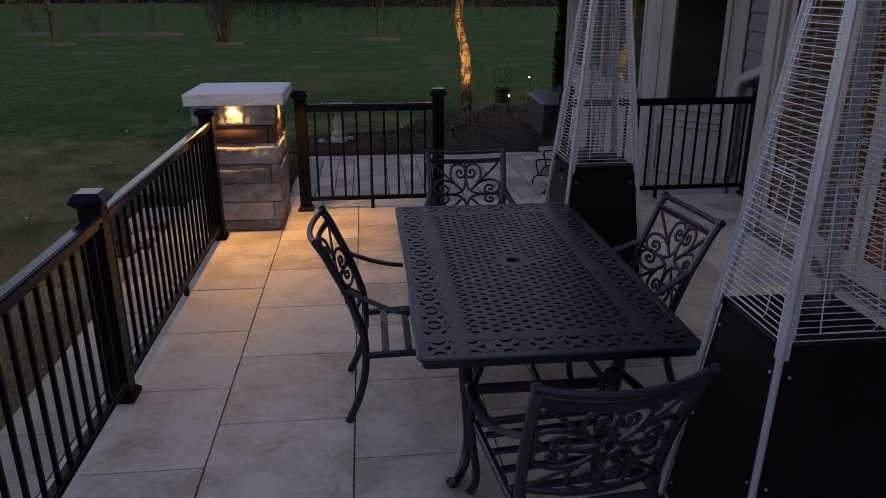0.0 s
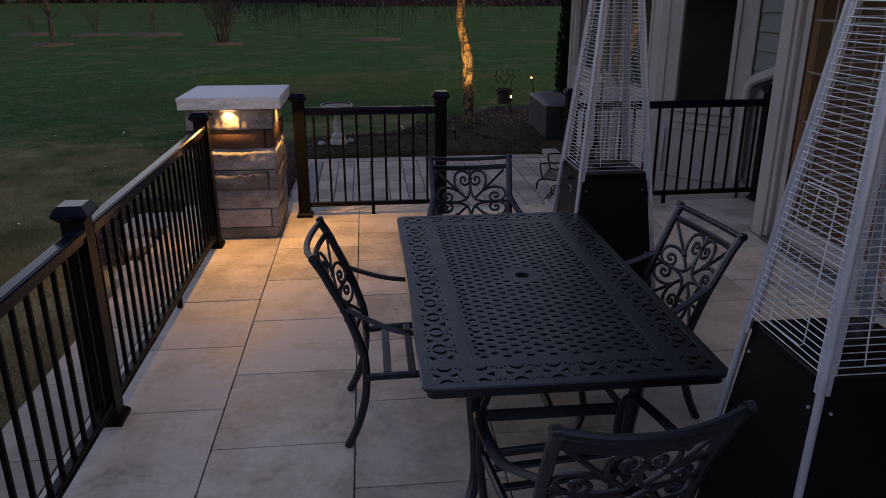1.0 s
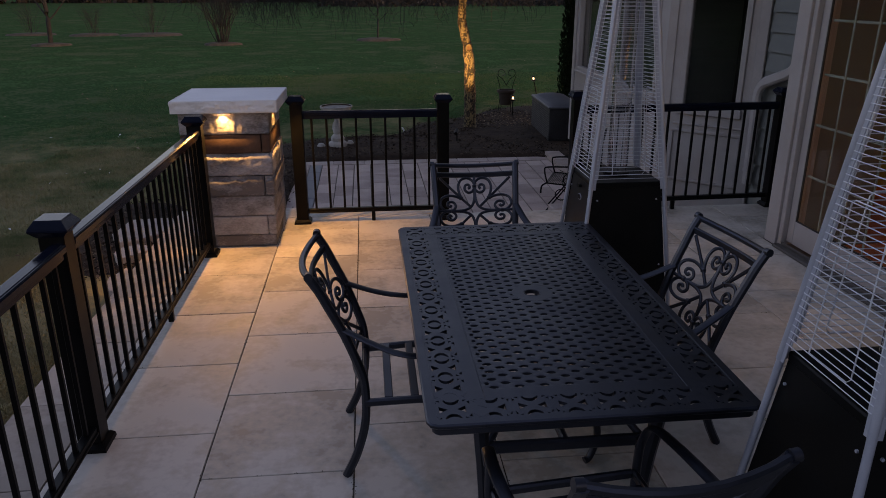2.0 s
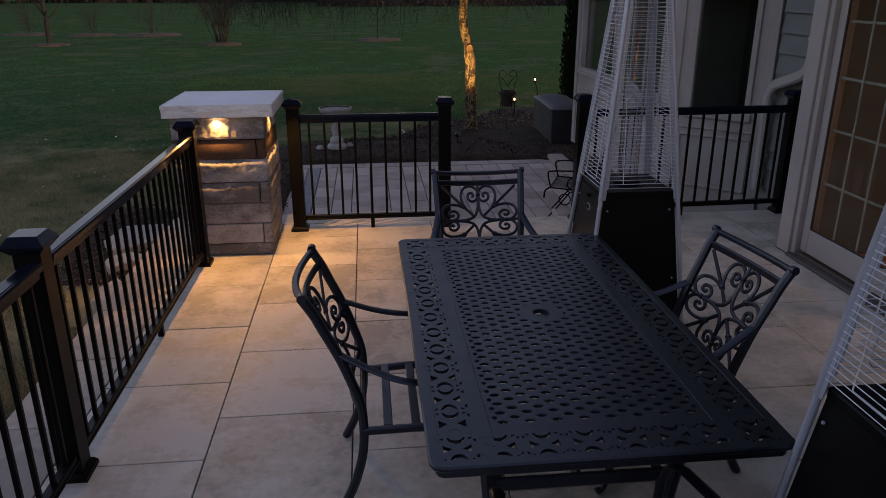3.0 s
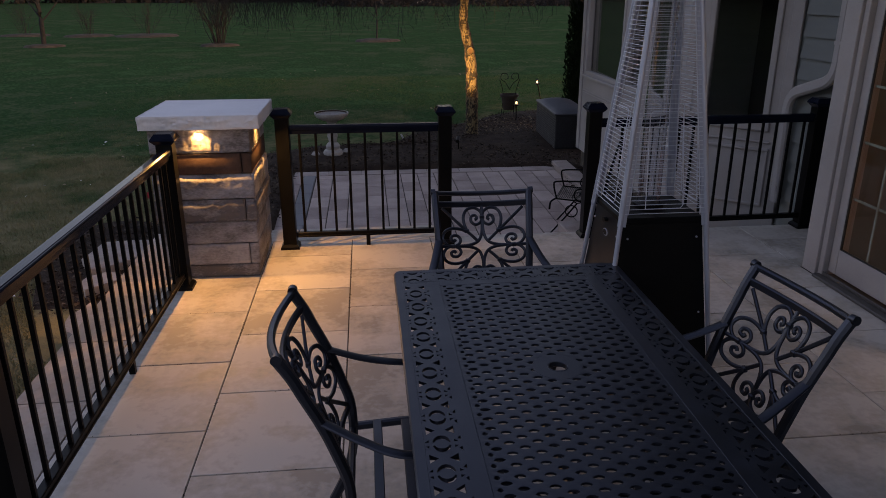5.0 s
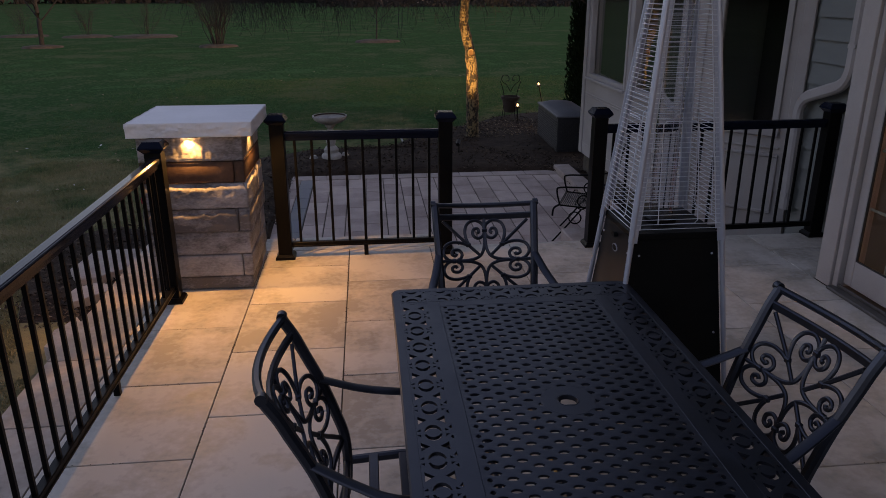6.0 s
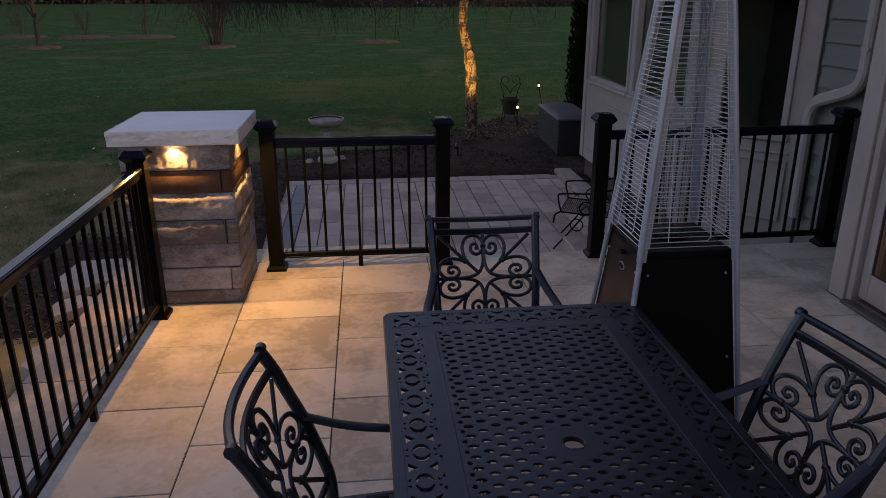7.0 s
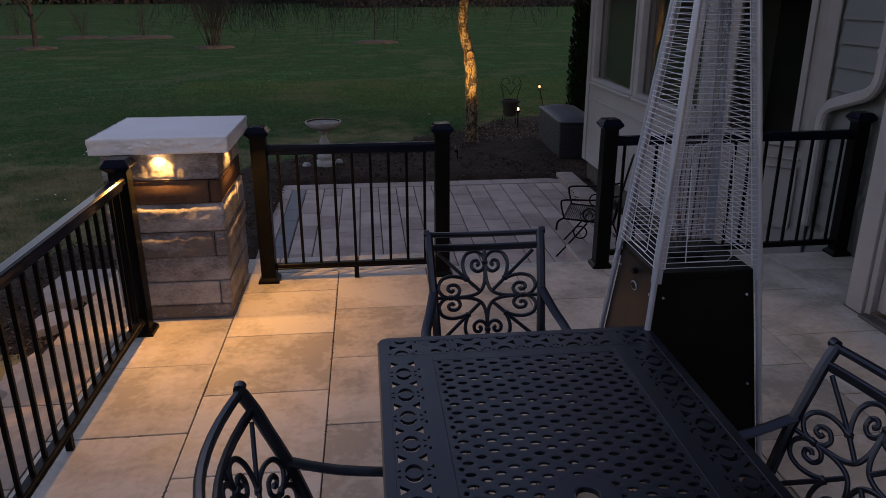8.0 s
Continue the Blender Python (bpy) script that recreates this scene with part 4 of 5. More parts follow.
# ---- chairs ----
def back_panel_bars():
    """Scrollwork of the chair back, in units of half its width: hearts of C-scrolls round a four-pointed star."""
    outer = curve([(0.0, 0.78), (0.05, 0.90), (0.20, 0.99), (0.38, 0.93), (0.46, 0.75), (0.44, 0.55), (0.38, 0.40)], 4)
    hook = curve([(0.0, 0.70), (0.06, 0.59), (0.17, 0.55), (0.27, 0.63), (0.26, 0.76), (0.17, 0.79), (0.13, 0.71), (0.18, 0.675)], 4)
    star = curve([(0.0, 0.72), (0.012, 0.42), (0.05, 0.24), (0.12, 0.12), (0.24, 0.05), (0.42, 0.012), (0.72, 0.0)], 4)
    bars = []
    for q in range(4):
        c, s = math.cos(q * math.pi / 2), math.sin(q * math.pi / 2)
        turn = lambda p: (p[0] * c - p[1] * s, p[0] * s + p[1] * c)
        for side in (-1, 1):
            bars.append([turn((side * p[0], p[1])) for p in outer])
            bars.append([turn((side * p[0], p[1])) for p in hook])
        bars.append([turn(p) for p in star])
        bars.append([turn(p) for p in ((0.12, 0.12), (0.45, 0.45), (0.98, 0.98))])
        bars.append([turn(p) for p in ((0.0, 0.76), (0.0, 1.03))])
    return bars


def armchair():
    """Cast armchair: curved stiles, twin top rails, scrollwork back, slatted seat, sweeping arms, curved legs; the back is bowed. Faces +y."""
    ob = thing("patio_armchair", pose(0, 0, 0), "dark cast-aluminium patio armchair with scrollwork back and slatted seat", "chair", "chairs round the table")
    spine = [(-0.252, 0.0), (-0.205, 0.10), (-0.170, 0.22), (-0.160, 0.33), (-0.166, 0.44), (-0.192, 0.53), (-0.235, 0.65), (-0.288, 0.765), (-0.318, 0.83), (-0.358, 0.897)]
    line = curve(spine, 5)

    def at_height(z):
        for (ya, za), (yb, zb) in zip(line, line[1:]):
            if za <= z <= zb:
                return ya + (yb - ya) * (z - za) / (zb - za)
        return line[-1][0]

    half = lambda z: 0.225 + 0.03 * min(1, max(0, (z - 0.3) / 0.6))
    bow = lambda u: -0.043 * (1 - (u / 0.25) ** 2)
    dip = lambda u: -0.018 * (1 - (u / 0.25) ** 2)
    for s in (-1, 1):
        stile = [(s * (half(z) + 0.02 * (1 - min(1, z / 0.4))), y, z) for y, z in line]
        part("back_leg", Shape().sweep(stile, 0.036, 0.034, up=(0, 1, 0.3), rect=True), IRON, ob)
        part("finial", Shape().sweep([(s * (half(0.9) - 0.004), -0.354, 0.896), (s * (half(0.9) + 0.020), -0.354, 0.898)], 0.034, 0.034, n=12, up=(0, 0, 1)), IRON, ob)
    for name, z, w, h in (("top_rail", 0.890, 0.026, 0.024), ("second_rail", 0.838, 0.016, 0.032), ("lower_rail", 0.435, 0.018, 0.022)):
        w0 = half(z)
        path = [(u, at_height(z) + bow(u), z + dip(u)) for u in np.linspace(-w0, w0, 9)]
        part(name, Shape().sweep(path, w, h, rect=True), IRON, ob)
    for bar in back_panel_bars():
        path = []
        for u, v in bar:
            x, z = u * 0.222, 0.634 + v * 0.189
            path.append((x, at_height(z) + bow(x), z + dip(x)))
        part("scroll", Shape().sweep(path, 0.016, 0.012, up=(0, 1, 0), rect=True), IRON, ob, smooth=30)
    for u, v in ((0, 0.74), (0, -0.74), (0.74, 0), (-0.74, 0), (0.39, 0.39), (-0.39, 0.39), (0.39, -0.39), (-0.39, -0.39)):
        x, z = u * 0.222, 0.634 + v * 0.189
        y, z = at_height(z) + bow(x), z + dip(x)
        part("collar", Shape().box((x - 0.013, y - 0.009, z - 0.011), (x + 0.013, y + 0.009, z + 0.011), 0.004), IRON, ob)
    for s in (-1, 1):
        arm = curve([(s * 0.240, at_height(0.668), 0.668), (s * 0.270, -0.12, 0.610), (s * 0.297, 0.0, 0.572), (s * 0.296, 0.18, 0.556), (s * 0.280, 0.31, 0.540), (s * 0.262, 0.345, 0.45)], 6)
        part("arm", Shape().sweep(arm, 0.042, 0.019, n=12, up=(0, 0.5, 1)), IRON, ob)
        leg = curve([(s * 0.262, 0.343, 0.48), (s * 0.262, 0.352, 0.36), (s * 0.256, 0.345, 0.24), (s * 0.246, 0.325, 0.12), (s * 0.256, 0.355, 0.03), (s * 0.262, 0.382, 0.014)], 5)
        part("front_leg", Shape().sweep(leg, 0.031, 0.031, n=12, up=(0, 1, 0.2)), IRON, ob)
        part("seat_side", Shape().sweep([(s * 0.238, -0.162, 0.335), (s * 0.245, 0.02, 0.343), (s * 0.25, 0.348, 0.343)], 0.024, 0.032, rect=True), IRON, ob)
    for name, y, z in (("seat_back", -0.162, 0.335), ("seat_front", 0.345, 0.343)):
        part(name, Shape().sweep([(-0.24, y, z), (0.24, y, z)], 0.024, 0.032, rect=True), IRON, ob)
    slat = Shape().box((-0.237, -0.017, -0.006), (0.237, 0.017, 0.006), 0.003).mesh("slat", IRON)
    for y in (-0.068, 0.038, 0.144, 0.25):
        part("slat", slat, IRON, ob, at=pose(0, y, 0.352))
    return ob


chair = armchair()
chair.matrix_world = pose(0.117, 3.245, 0, 0, 0, -90)
copy_thing(chair, pose(1.220, 3.280, 0, 0, 0, 96.5))
copy_thing(chair, pose(0.646, 4.44, 0, 0, 0, 180))
copy_thing(chair, pose(0.654, 2.075, 0, 0, 0, 5.8))


# ---- pyramid heaters ----
def heater():
    """Pyramid patio heater: black base panels, silver corner poles, wire guards, glass tube and a hood."""
    ob = thing("patio_heater", pose(0, 0, 0), "tall silver pyramid patio heater with wire guards and black base", "patio heater", "patio heaters")
    half = lambda z: 0.292 - 0.0985 * z
    zb, zt = 0.915, 2.08
    for sx in (-1, 1):
        for sy in (-1, 1):
            pole = [(sx * half(z), sy * half(z), z) for z in (0.03, 0.9)]
            part("lower_pole", Shape().sweep(pole, 0.0235, 0.0235, n=12, up=(sx, -sy, 0)), SILVER, ob)
            pole = [(sx * (half(z) + 0.002), sy * (half(z) + 0.002), z) for z in (0.88, zt)]
            corner = Shape().sweep(pole, 0.024, 0.024, n=16, up=(sx, sy, 0))
            # folded flanges that hold the wires
            for wide, thin in ((0.026, 0.004), (0.004, 0.026)):
                corner.sweep([(x - sx * (0.013 if wide > thin else -0.003), y - sy * (0.013 if thin > wide else -0.003), z) for x, y, z in pole], thin, wide, rect=True, up=(1, 0, 0))
            part("corner_pole", corner, SILVER, ob)
            part("foot", Shape().lathe([(0.022, 0.0), (0.024, 0.02), (0.012, 0.035)], 10, (sx * half(0), sy * half(0), 0)), RUBBER, ob)
    # base: four flat panels between the poles, and the deck on top of them
    for k in range(4):
        turn = pose(0, 0, 0, 0, 0, 90 * k)
        a, b = half(0.05) - 0.012, half(zb) - 0.012
        panel = Shape().add(
            [turn @ Vector(p) for p in ((-a, -a - 0.002, 0.05), (a, -a - 0.002, 0.05), (b, -b - 0.002, zb - 0.03), (-b, -b - 0.002, zb - 0.03), (-a, -a + 0.006, 0.05), (a, -a + 0.006, 0.05), (b, -b + 0.006, zb - 0.03), (-b, -b + 0.006, zb - 0.03))],
            [(0, 1, 2, 3), (7, 6, 5, 4), (0, 4, 5, 1), (1, 5, 6, 2), (2, 6, 7, 3), (3, 7, 4, 0)],
        )
        side = part("base_panel", panel, BRONZE if k == 3 else PANEL, ob, "bronze control panel" if k == 3 else "", smooth=0)
        for sx in (-1, 1):
            for z in (0.82, 0.45, 0.12):
                h = half(z)
                p = turn @ Vector((sx * (h - 0.045), -h + 0.008, z))
                q = turn @ Vector((sx * (h - 0.045), -h + 0.002, z))
                part("screw", Shape().sweep([p, q], 0.010, n=6), SILVER, side)
        if k == 0:
            # louvre slits
            for i in range(4):
                for j in range(3):
                    z = 0.36 + 0.018 * j
                    h = half(z) - 0.0165
                    part("vent_slit", Shape().box((0.11 + 0.02 * i, -h - 0.0015, z), (0.122 + 0.02 * i, -h + 0.004, z + 0.005)), RUBBER, side)
        if k == 3:
            h = half(0.80) - 0.012
            part("badge", Shape().sweep([turn @ Vector((0, -h - 0.001, 0.79)), turn @ Vector((0, -h - 0.005, 0.79))], 0.062, 0.036, n=16, up=(0, 0, 1)), SILVER, side, "oval metal badge")
            part("badge_face", Shape().sweep([turn @ Vector((0, -h - 0.0045, 0.79)), turn @ Vector((0, -h - 0.0065, 0.79))], 0.050, 0.027, n=16, up=(0, 0, 1)), PANEL, side)
            part("knob", Shape().sweep([turn @ Vector((0, -h, 0.855)), turn @ Vector((0, -h - 0.018, 0.855))], 0.045, 0.022, n=12, up=(0, 0, 1)), PANEL, side)
    d = half(zb) - 0.008
    deck = Shape().box((-d, -d, zb - 0.032), (d, d, zb), 0.005)
    part("burner_deck", deck, PANEL, ob)
    part("burner_ring", Shape().lathe([(0.075, zb - 0.002), (0.075, zb + 0.02), (0.06, zb + 0.024)], 24), PANEL, ob)
    wire = Shape().sweep([(-0.5, 0, 0), (0.5, 0, 0)], 0.0032, n=6).mesh("wire", WIRE, 60)
    # wire guards: horizontal wires with a long upright loop, on all four sides
    for k in range(4):
        turn = pose(0, 0, 0, 0, 0, 90 * k)
        guard = Shape()
        u = 0.092
        loop = [(-u, zb + 0.045), (-u, zb + 0.47), (-u + 0.012, zb + 0.482), (u - 0.042, zb + 0.482), (u - 0.03, zb + 0.47), (u - 0.006, zb + 0.06), (u - 0.02, zb + 0.045)]
        guard.sweep([turn @ Vector((a, -half(b) - 0.003, b)) for a, b in loop], 0.0048, n=6, closed=True)
        for s in (-1, 1):
            guard.sweep([turn @ Vector((s * (half(b) - 0.028), -half(b) - 0.003, b)) for b in (zb + 0.02, zt - 0.04)], 0.006, n=5)
        frame_part = part("wire_guard", guard, WIRE, ob, smooth=60)
        z = zb + 0.025
        while z < zt - 0.03:
            h = half(z)
            part("wire", wire, WIRE, frame_part, at=turn @ Matrix.Translation((0, -h - 0.008, z)) @ Matrix.Diagonal((2 * h - 0.02, 1, 1, 1)))
            z += 0.0205
    tube = Shape()
    n, r = 32, 0.054
    verts = [(rr * math.cos(2 * math.pi * i / n), rr * math.sin(2 * math.pi * i / n), zz) for rr in (r, r - 0.003) for zz in (zb + 0.02, zt - 0.02) for i in range(n)]
    faces = []
    for i in range(n):
        j = (i + 1) % n
        faces += [(i, j, n + j, n + i), (2 * n + j, 2 * n + i, 3 * n + i, 3 * n + j), (n + i, n + j, 3 * n + j, 3 * n + i), (j, i, 2 * n + i, 2 * n + j)]
    tube.add(verts, faces)
    glass = part("glass_tube", tube, TUBE, ob, "clear quartz flame tube", smooth=60)
    glass.visible_shadow = False
    part("head", Shape().frustum(half(zt) + 0.02, half(zt) + 0.02, zt - 0.02, zt + 0.10).frustum(half(zt) + 0.05, half(zt) + 0.01, zt + 0.10, zt + 0.16), SILVER, ob, smooth=20)
    return ob


first_heater = heater()
first_heater.matrix_world = pose(1.397, 4.357, 0)
copy_thing(first_heater, pose(1.392, 2.017, 0, 0, 0, 180))


# ---- garden ----
def bird_bath():
    ob = thing("bird_bath", pose(-0.497, 12.45, -0.53), "grey cast-stone bird bath on a turned pedestal", "bird bath")
    part("pedestal", Shape().lathe([(0.15, 0.0), (0.155, 0.05), (0.14, 0.08), (0.105, 0.10), (0.112, 0.15), (0.085, 0.19), (0.06, 0.21), (0.066, 0.24), (0.082, 0.30), (0.07, 0.37), (0.045, 0.42), (0.042, 0.47), (0.07, 0.50), (0.09, 0.54)], 24), BATH, ob)
    bowl = [(0.10, 0.535), (0.17, 0.56), (0.235, 0.60), (0.262, 0.645), (0.262, 0.665), (0.245, 0.668), (0.225, 0.640), (0.12, 0.605), (0.01, 0.60)]
    part("bowl", Shape().lathe(bowl, 32), BATH, ob)
    # dark band just inside the rim of the bowl
    rim = [(0.233 * math.cos(t), 0.233 * math.sin(t), 0.656) for t in [2 * math.pi * k / 32 for k in range(32)]]
    part("dark_rim_ring", Shape().sweep(rim, 0.026, 0.020, n=6, closed=True), MULCH, ob, "dark ring inside the bowl rim")
    for x, y, r in ((-0.27, -0.06, 0.07), (0.2, 0.12, 0.06)):
        part("loose_stone", Shape().lathe([(r * 0.8, 0.0), (r, 0.03), (r * 0.6, 0.07)], 9, (x, y, 0)), BATH, ob)


bird_bath()


def branches(rng, start, way, length, radius, depth, wood, fine, droop=0.0, split=3, spread=0.6):
    """A limb that bends, tapers and forks; the last forks go to the fine mesh."""
    pts, p, d = [Vector(start)], Vector(start), Vector(way).normalized()
    n = 5
    for i in range(n):
        d = (d + Vector(rng.normal(0, 0.12, 3)) + Vector((0, 0, -droop * (i + 1) / n))).normalized()
        p = p + d * (length / n)
        pts.append(p.copy())
    taper = [1 - 0.6 * i / n for i in range(n + 1)]
    (wood if depth > 1 else fine).sweep(pts, 2 * radius, n=6 if depth > 1 else 3, taper=taper)
    if depth <= 0:
        return
    for _ in range(split):
        i = int(rng.integers(2, n + 1))
        out = (Vector(rng.normal(0, 1, 3)) * spread + (pts[i] - pts[i - 1]).normalized()).normalized()
        branches(rng, pts[i], out, length * rng.uniform(0.5, 0.8), radius * 0.5, depth - 1, wood, fine, droop * 1.2, split, spread)


def birch():
    """Birch with a crooked pale trunk, cut knot and drooping fine twigs."""
    ob = thing("birch_tree", pose(1.90, 14.0, -0.53), "birch with crooked tan trunk lit warmly from below", "tree")
    trunk = curve([(0.0, 0, 0.0), (0.005, 0.0, 0.3), (0.0, 0, 0.70), (-0.01, 0, 1.0), (-0.025, 0, 1.25), (-0.05, 0, 1.45), (-0.105, 0.01, 1.68), (-0.155, 0.03, 1.90), (-0.155, 0.04, 2.1), (-0.13, 0.05, 2.32), (-0.09, 0.1, 2.5), (0.02, 0.2, 3.6), (0.1, 0.3, 4.8), (0.12, 0.35, 6.6), (0.05, 0.3, 8.6)], 6)
    rad = [0.140 if i == 0 else 0.110 * (1 - 0.70 * max(0.0, i / len(trunk) - 0.1)) + 0.010 * noise.noise(Vector((i * 0.7, 0, 5))) for i in range(len(trunk))]
    stem = Shape().sweep(curve(trunk, 2), 2.0, n=20, up=(0, 1, 0), taper=[rad[min(i // 2, len(rad) - 1)] for i in range(2 * len(trunk) - 1)])
    stem.v = [tuple(Vector(p) + 0.014 * noise.noise_vector(Vector(p) * 7) + 0.010 * noise.noise_vector(Vector(p) * 19)) for p in stem.v]
    part("trunk", stem, BARK, ob, smooth=60)
    ring = [(-0.045 + 0.052 * math.cos(t), -0.106, 1.445 + 0.060 * math.sin(t)) for t in [2 * math.pi * k / 16 for k in range(16)]]
    part("knot_collar", Shape().sweep(ring, 0.026, 0.034, n=6, up=(0, 1, 0), closed=True), BARK, ob, "swollen bark collar round the pruning cut")
    part("knot", Shape().sweep([(-0.045, -0.075, 1.44), (-0.047, -0.112, 1.45)], 0.075, 0.09, n=12, up=(0, 0, 1)), CUT, ob, "pale round pruning cut")
    rng = np.random.default_rng(21)
    wood, fine = Shape(), Shape()
    for k in range(30):
        a = k * 2.4
        z = 2.7 + 0.2 * k
        branches(rng, (0.05, 0.25, z), (math.cos(a), math.sin(a), 0.55), 2.3 - 0.035 * k, 0.035 - 0.0006 * k, 3, wood, fine, 0.16, 3 if k < 9 else 4, 0.5)
    # long fine hanging twigs, in loose clusters
    for _ in range(190):
        cx, cy = rng.uniform(-4.6, 2.2), rng.uniform(-2.4, 2.6)
        low = 1.75 + 0.55 * abs(rng.normal()) + 0.25 * max(0.0, cx)
        if abs(cx) < 0.35 and cy < 0.4:
            continue
        for _ in range(16):
            x, y, z = cx + rng.normal(0, 0.16), cy + rng.normal(0, 0.16), low + rng.uniform(0, 0.9)
            sway = rng.normal(0, 0.16, 2)
            top = 3.6 + rng.uniform(0, 0.6)
            pts = [(x + 1.6 * sway[0] * (1 - t) ** 2 + 0.04 * math.sin(7 * t + x * 9), y + sway[1] * (1 - t), z + (top - z) * t) for t in (0, 0.06, 0.13, 0.22, 0.35, 0.6, 1)]
            fine.sweep(pts, 0.005, n=3)
            for q in (0, 1, 2, 3, 3, 4):
                s2, (px, py, pz), drop = rng.normal(0, 0.10, 2), pts[q], rng.uniform(0.04, 0.18)
                fine.sweep([(px, py, pz), (px + s2[0] * 0.7, py + s2[1] * 0.7, pz - drop * 0.3), (px + s2[0], py + s2[1], pz - drop)], 0.0036, n=3)
    part("limb_frame", wood, TWIG, ob, smooth=60)
    part("crown", fine, TWIG, ob, "fine bare drooping twigs", smooth=0)


birch()


def bare_tree(x, y, seed, height, radius, label, kind, spread=1.0):
    """Bare garden tree or shrub in its ring of mulch."""
    ob = thing("bare_tree" if kind == "tree" else "bare_shrub", pose(x, y, lawn_height(x, y) + 0.05), label, "tree" if kind == "tree" else "shrub")
    rng = np.random.default_rng(seed)
    wood, fine = Shape(), Shape()
    if kind == "tree":
        wood.sweep(curve([(0, 0, -0.1), (0.05, 0, height * 0.25), (-0.05, 0, height * 0.5), (0, 0.05, height)], 5), 2 * radius, n=8, taper=[1.25 - i / 26 for i in range(16)])
        for k in range(14):
            a = k * 2.4
            branches(rng, (0, 0, height * (0.17 + 0.05 * k)), (math.cos(a), math.sin(a), 0.8), height * 0.36, radius * 0.42, 3, wood, fine, 0.03, 3, 0.55)
    else:
        for k in range(34 if height > 3 else 12):
            a = k * 2.4
            r = 0.05 + 0.17 * (k % 5) / 4
            branches(rng, (r * math.cos(a), r * math.sin(a), -0.05), (r * 1.5 * math.cos(a), r * 1.5 * math.sin(a), 1.0), height * 0.5, radius, 3, wood, fine, -0.02, 3, 0.3)
    part("trunk" if kind == "tree" else "stem_clump", wood, TWIG, ob, smooth=60)
    part("crown", fine, TWIG, ob, smooth=0)
    ring = Shape()
    verts = [(0, 0, 0.12)]
    for r, z in ((0.5, 0.10), (0.85, 0.05), (1.0, -0.12)):
        verts += [(spread * r * math.cos(t) * (1 + 0.06 * math.sin(3 * t + seed)), 0.9 * spread * r * math.sin(t), z) for t in [2 * math.pi * i / 28 for i in range(28)]]
    faces = [(0, 1 + i, 1 + (i + 1) % 28) for i in range(28)]
    for q in range(2):
        faces += [(1 + q * 28 + i, 1 + (q + 1) * 28 + i, 1 + (q + 1) * 28 + (i + 1) % 28, 1 + q * 28 + (i + 1) % 28) for i in range(28)]
    ring.add(verts, faces)
    single("mulch_ring", ring, RING, "low brown mulch ring round a garden tree", "mulch ring", "mulch rings", "structure", 60, pose(x, y, lawn_height(x, y) + 0.02))


RING = surface("faded_mulch", [(0.046, 0.042, 0.031), (0.070, 0.061, 0.046), (0.098, 0.084, 0.064)], 3, 30, (0.85, 0.95), bump=0.6, depth=0.03, spec=0.05)
bare_tree(-14.9, 38.3, 31, 6.0, 0.095, "bare young shade tree in a mulch ring", "tree")
bare_tree(-6.85, 38.0, 32, 4.2, 0.02, "upright bare multi-stemmed shrub in a mulch ring", "shrub")
bare_tree(0.67, 40.5, 33, 5.0, 0.035, "thin bare sapling in a mulch ring", "tree", 1.3)
bare_tree(-15.6, 46.5, 34, 2.0, 0.012, "small bare shrub in a far mulch bed", "shrub", 1.5)
bare_tree(-12.2, 46.0, 35, 2.2, 0.012, "small bare shrub in a far mulch bed", "shrub", 1.9)
bare_tree(-19.5, 47.5, 36, 2.0, 0.012, "small bare shrub in a far mulch bed", "shrub", 1.5)


def arborvitae(x, y, height, radius, seed):
    """Dense dark columnar evergreen: a trunk inside many small flat sprays."""
    ob = thing("arborvitae", pose(x, y, -0.55), "dense dark green columnar evergreen beside the house", "tree")
    part("trunk", Shape().sweep([(0, 0, 0), (0, 0, height * 0.8)], 0.12, n=8, taper=[1, 0.3]), TWIG, ob)
    rng = np.random.default_rng(seed)
    crown = Shape()
    for _ in range(15000):
        z = height * rng.uniform(0.03, 1.0) ** 0.9
        r = radius * (1 - (z / height) ** 2.2) ** 0.6 * rng.uniform(0.72, 1.06) + 0.02
        a = rng.uniform(0, 2 * math.pi)
        m = pose(r * math.cos(a), r * math.sin(a), z, 0, rng.uniform(-25, 10), math.degrees(a) + rng.uniform(-40, 40)) @ pose(0, 0, 0, rng.uniform(-50, 50))
        w, h = rng.uniform(0.008, 0.02), rng.uniform(0.02, 0.055)
        crown.add([m @ Vector(q) for q in ((0, -w, 0), (0.02, 0, -0.01), (0, w, 0), (0.03, w * 0.5, h), (0.04, 0, h * 1.25), (0.03, -w * 0.5, h))], [(0, 1, 4, 5), (1, 2, 3, 4)])
    core = Shape().lathe([(radius * 0.78 * (1 - t**2.2) ** 0.6 + 0.01, height * (0.02 + 0.96 * t)) for t in [k / 14 for k in range(15)]], 18)
    crown.add(core.v, core.f)
    part("crown", crown, LEAF, ob, smooth=0)


arborvitae(4.40, 15.1, 4.6, 0.50, 41)


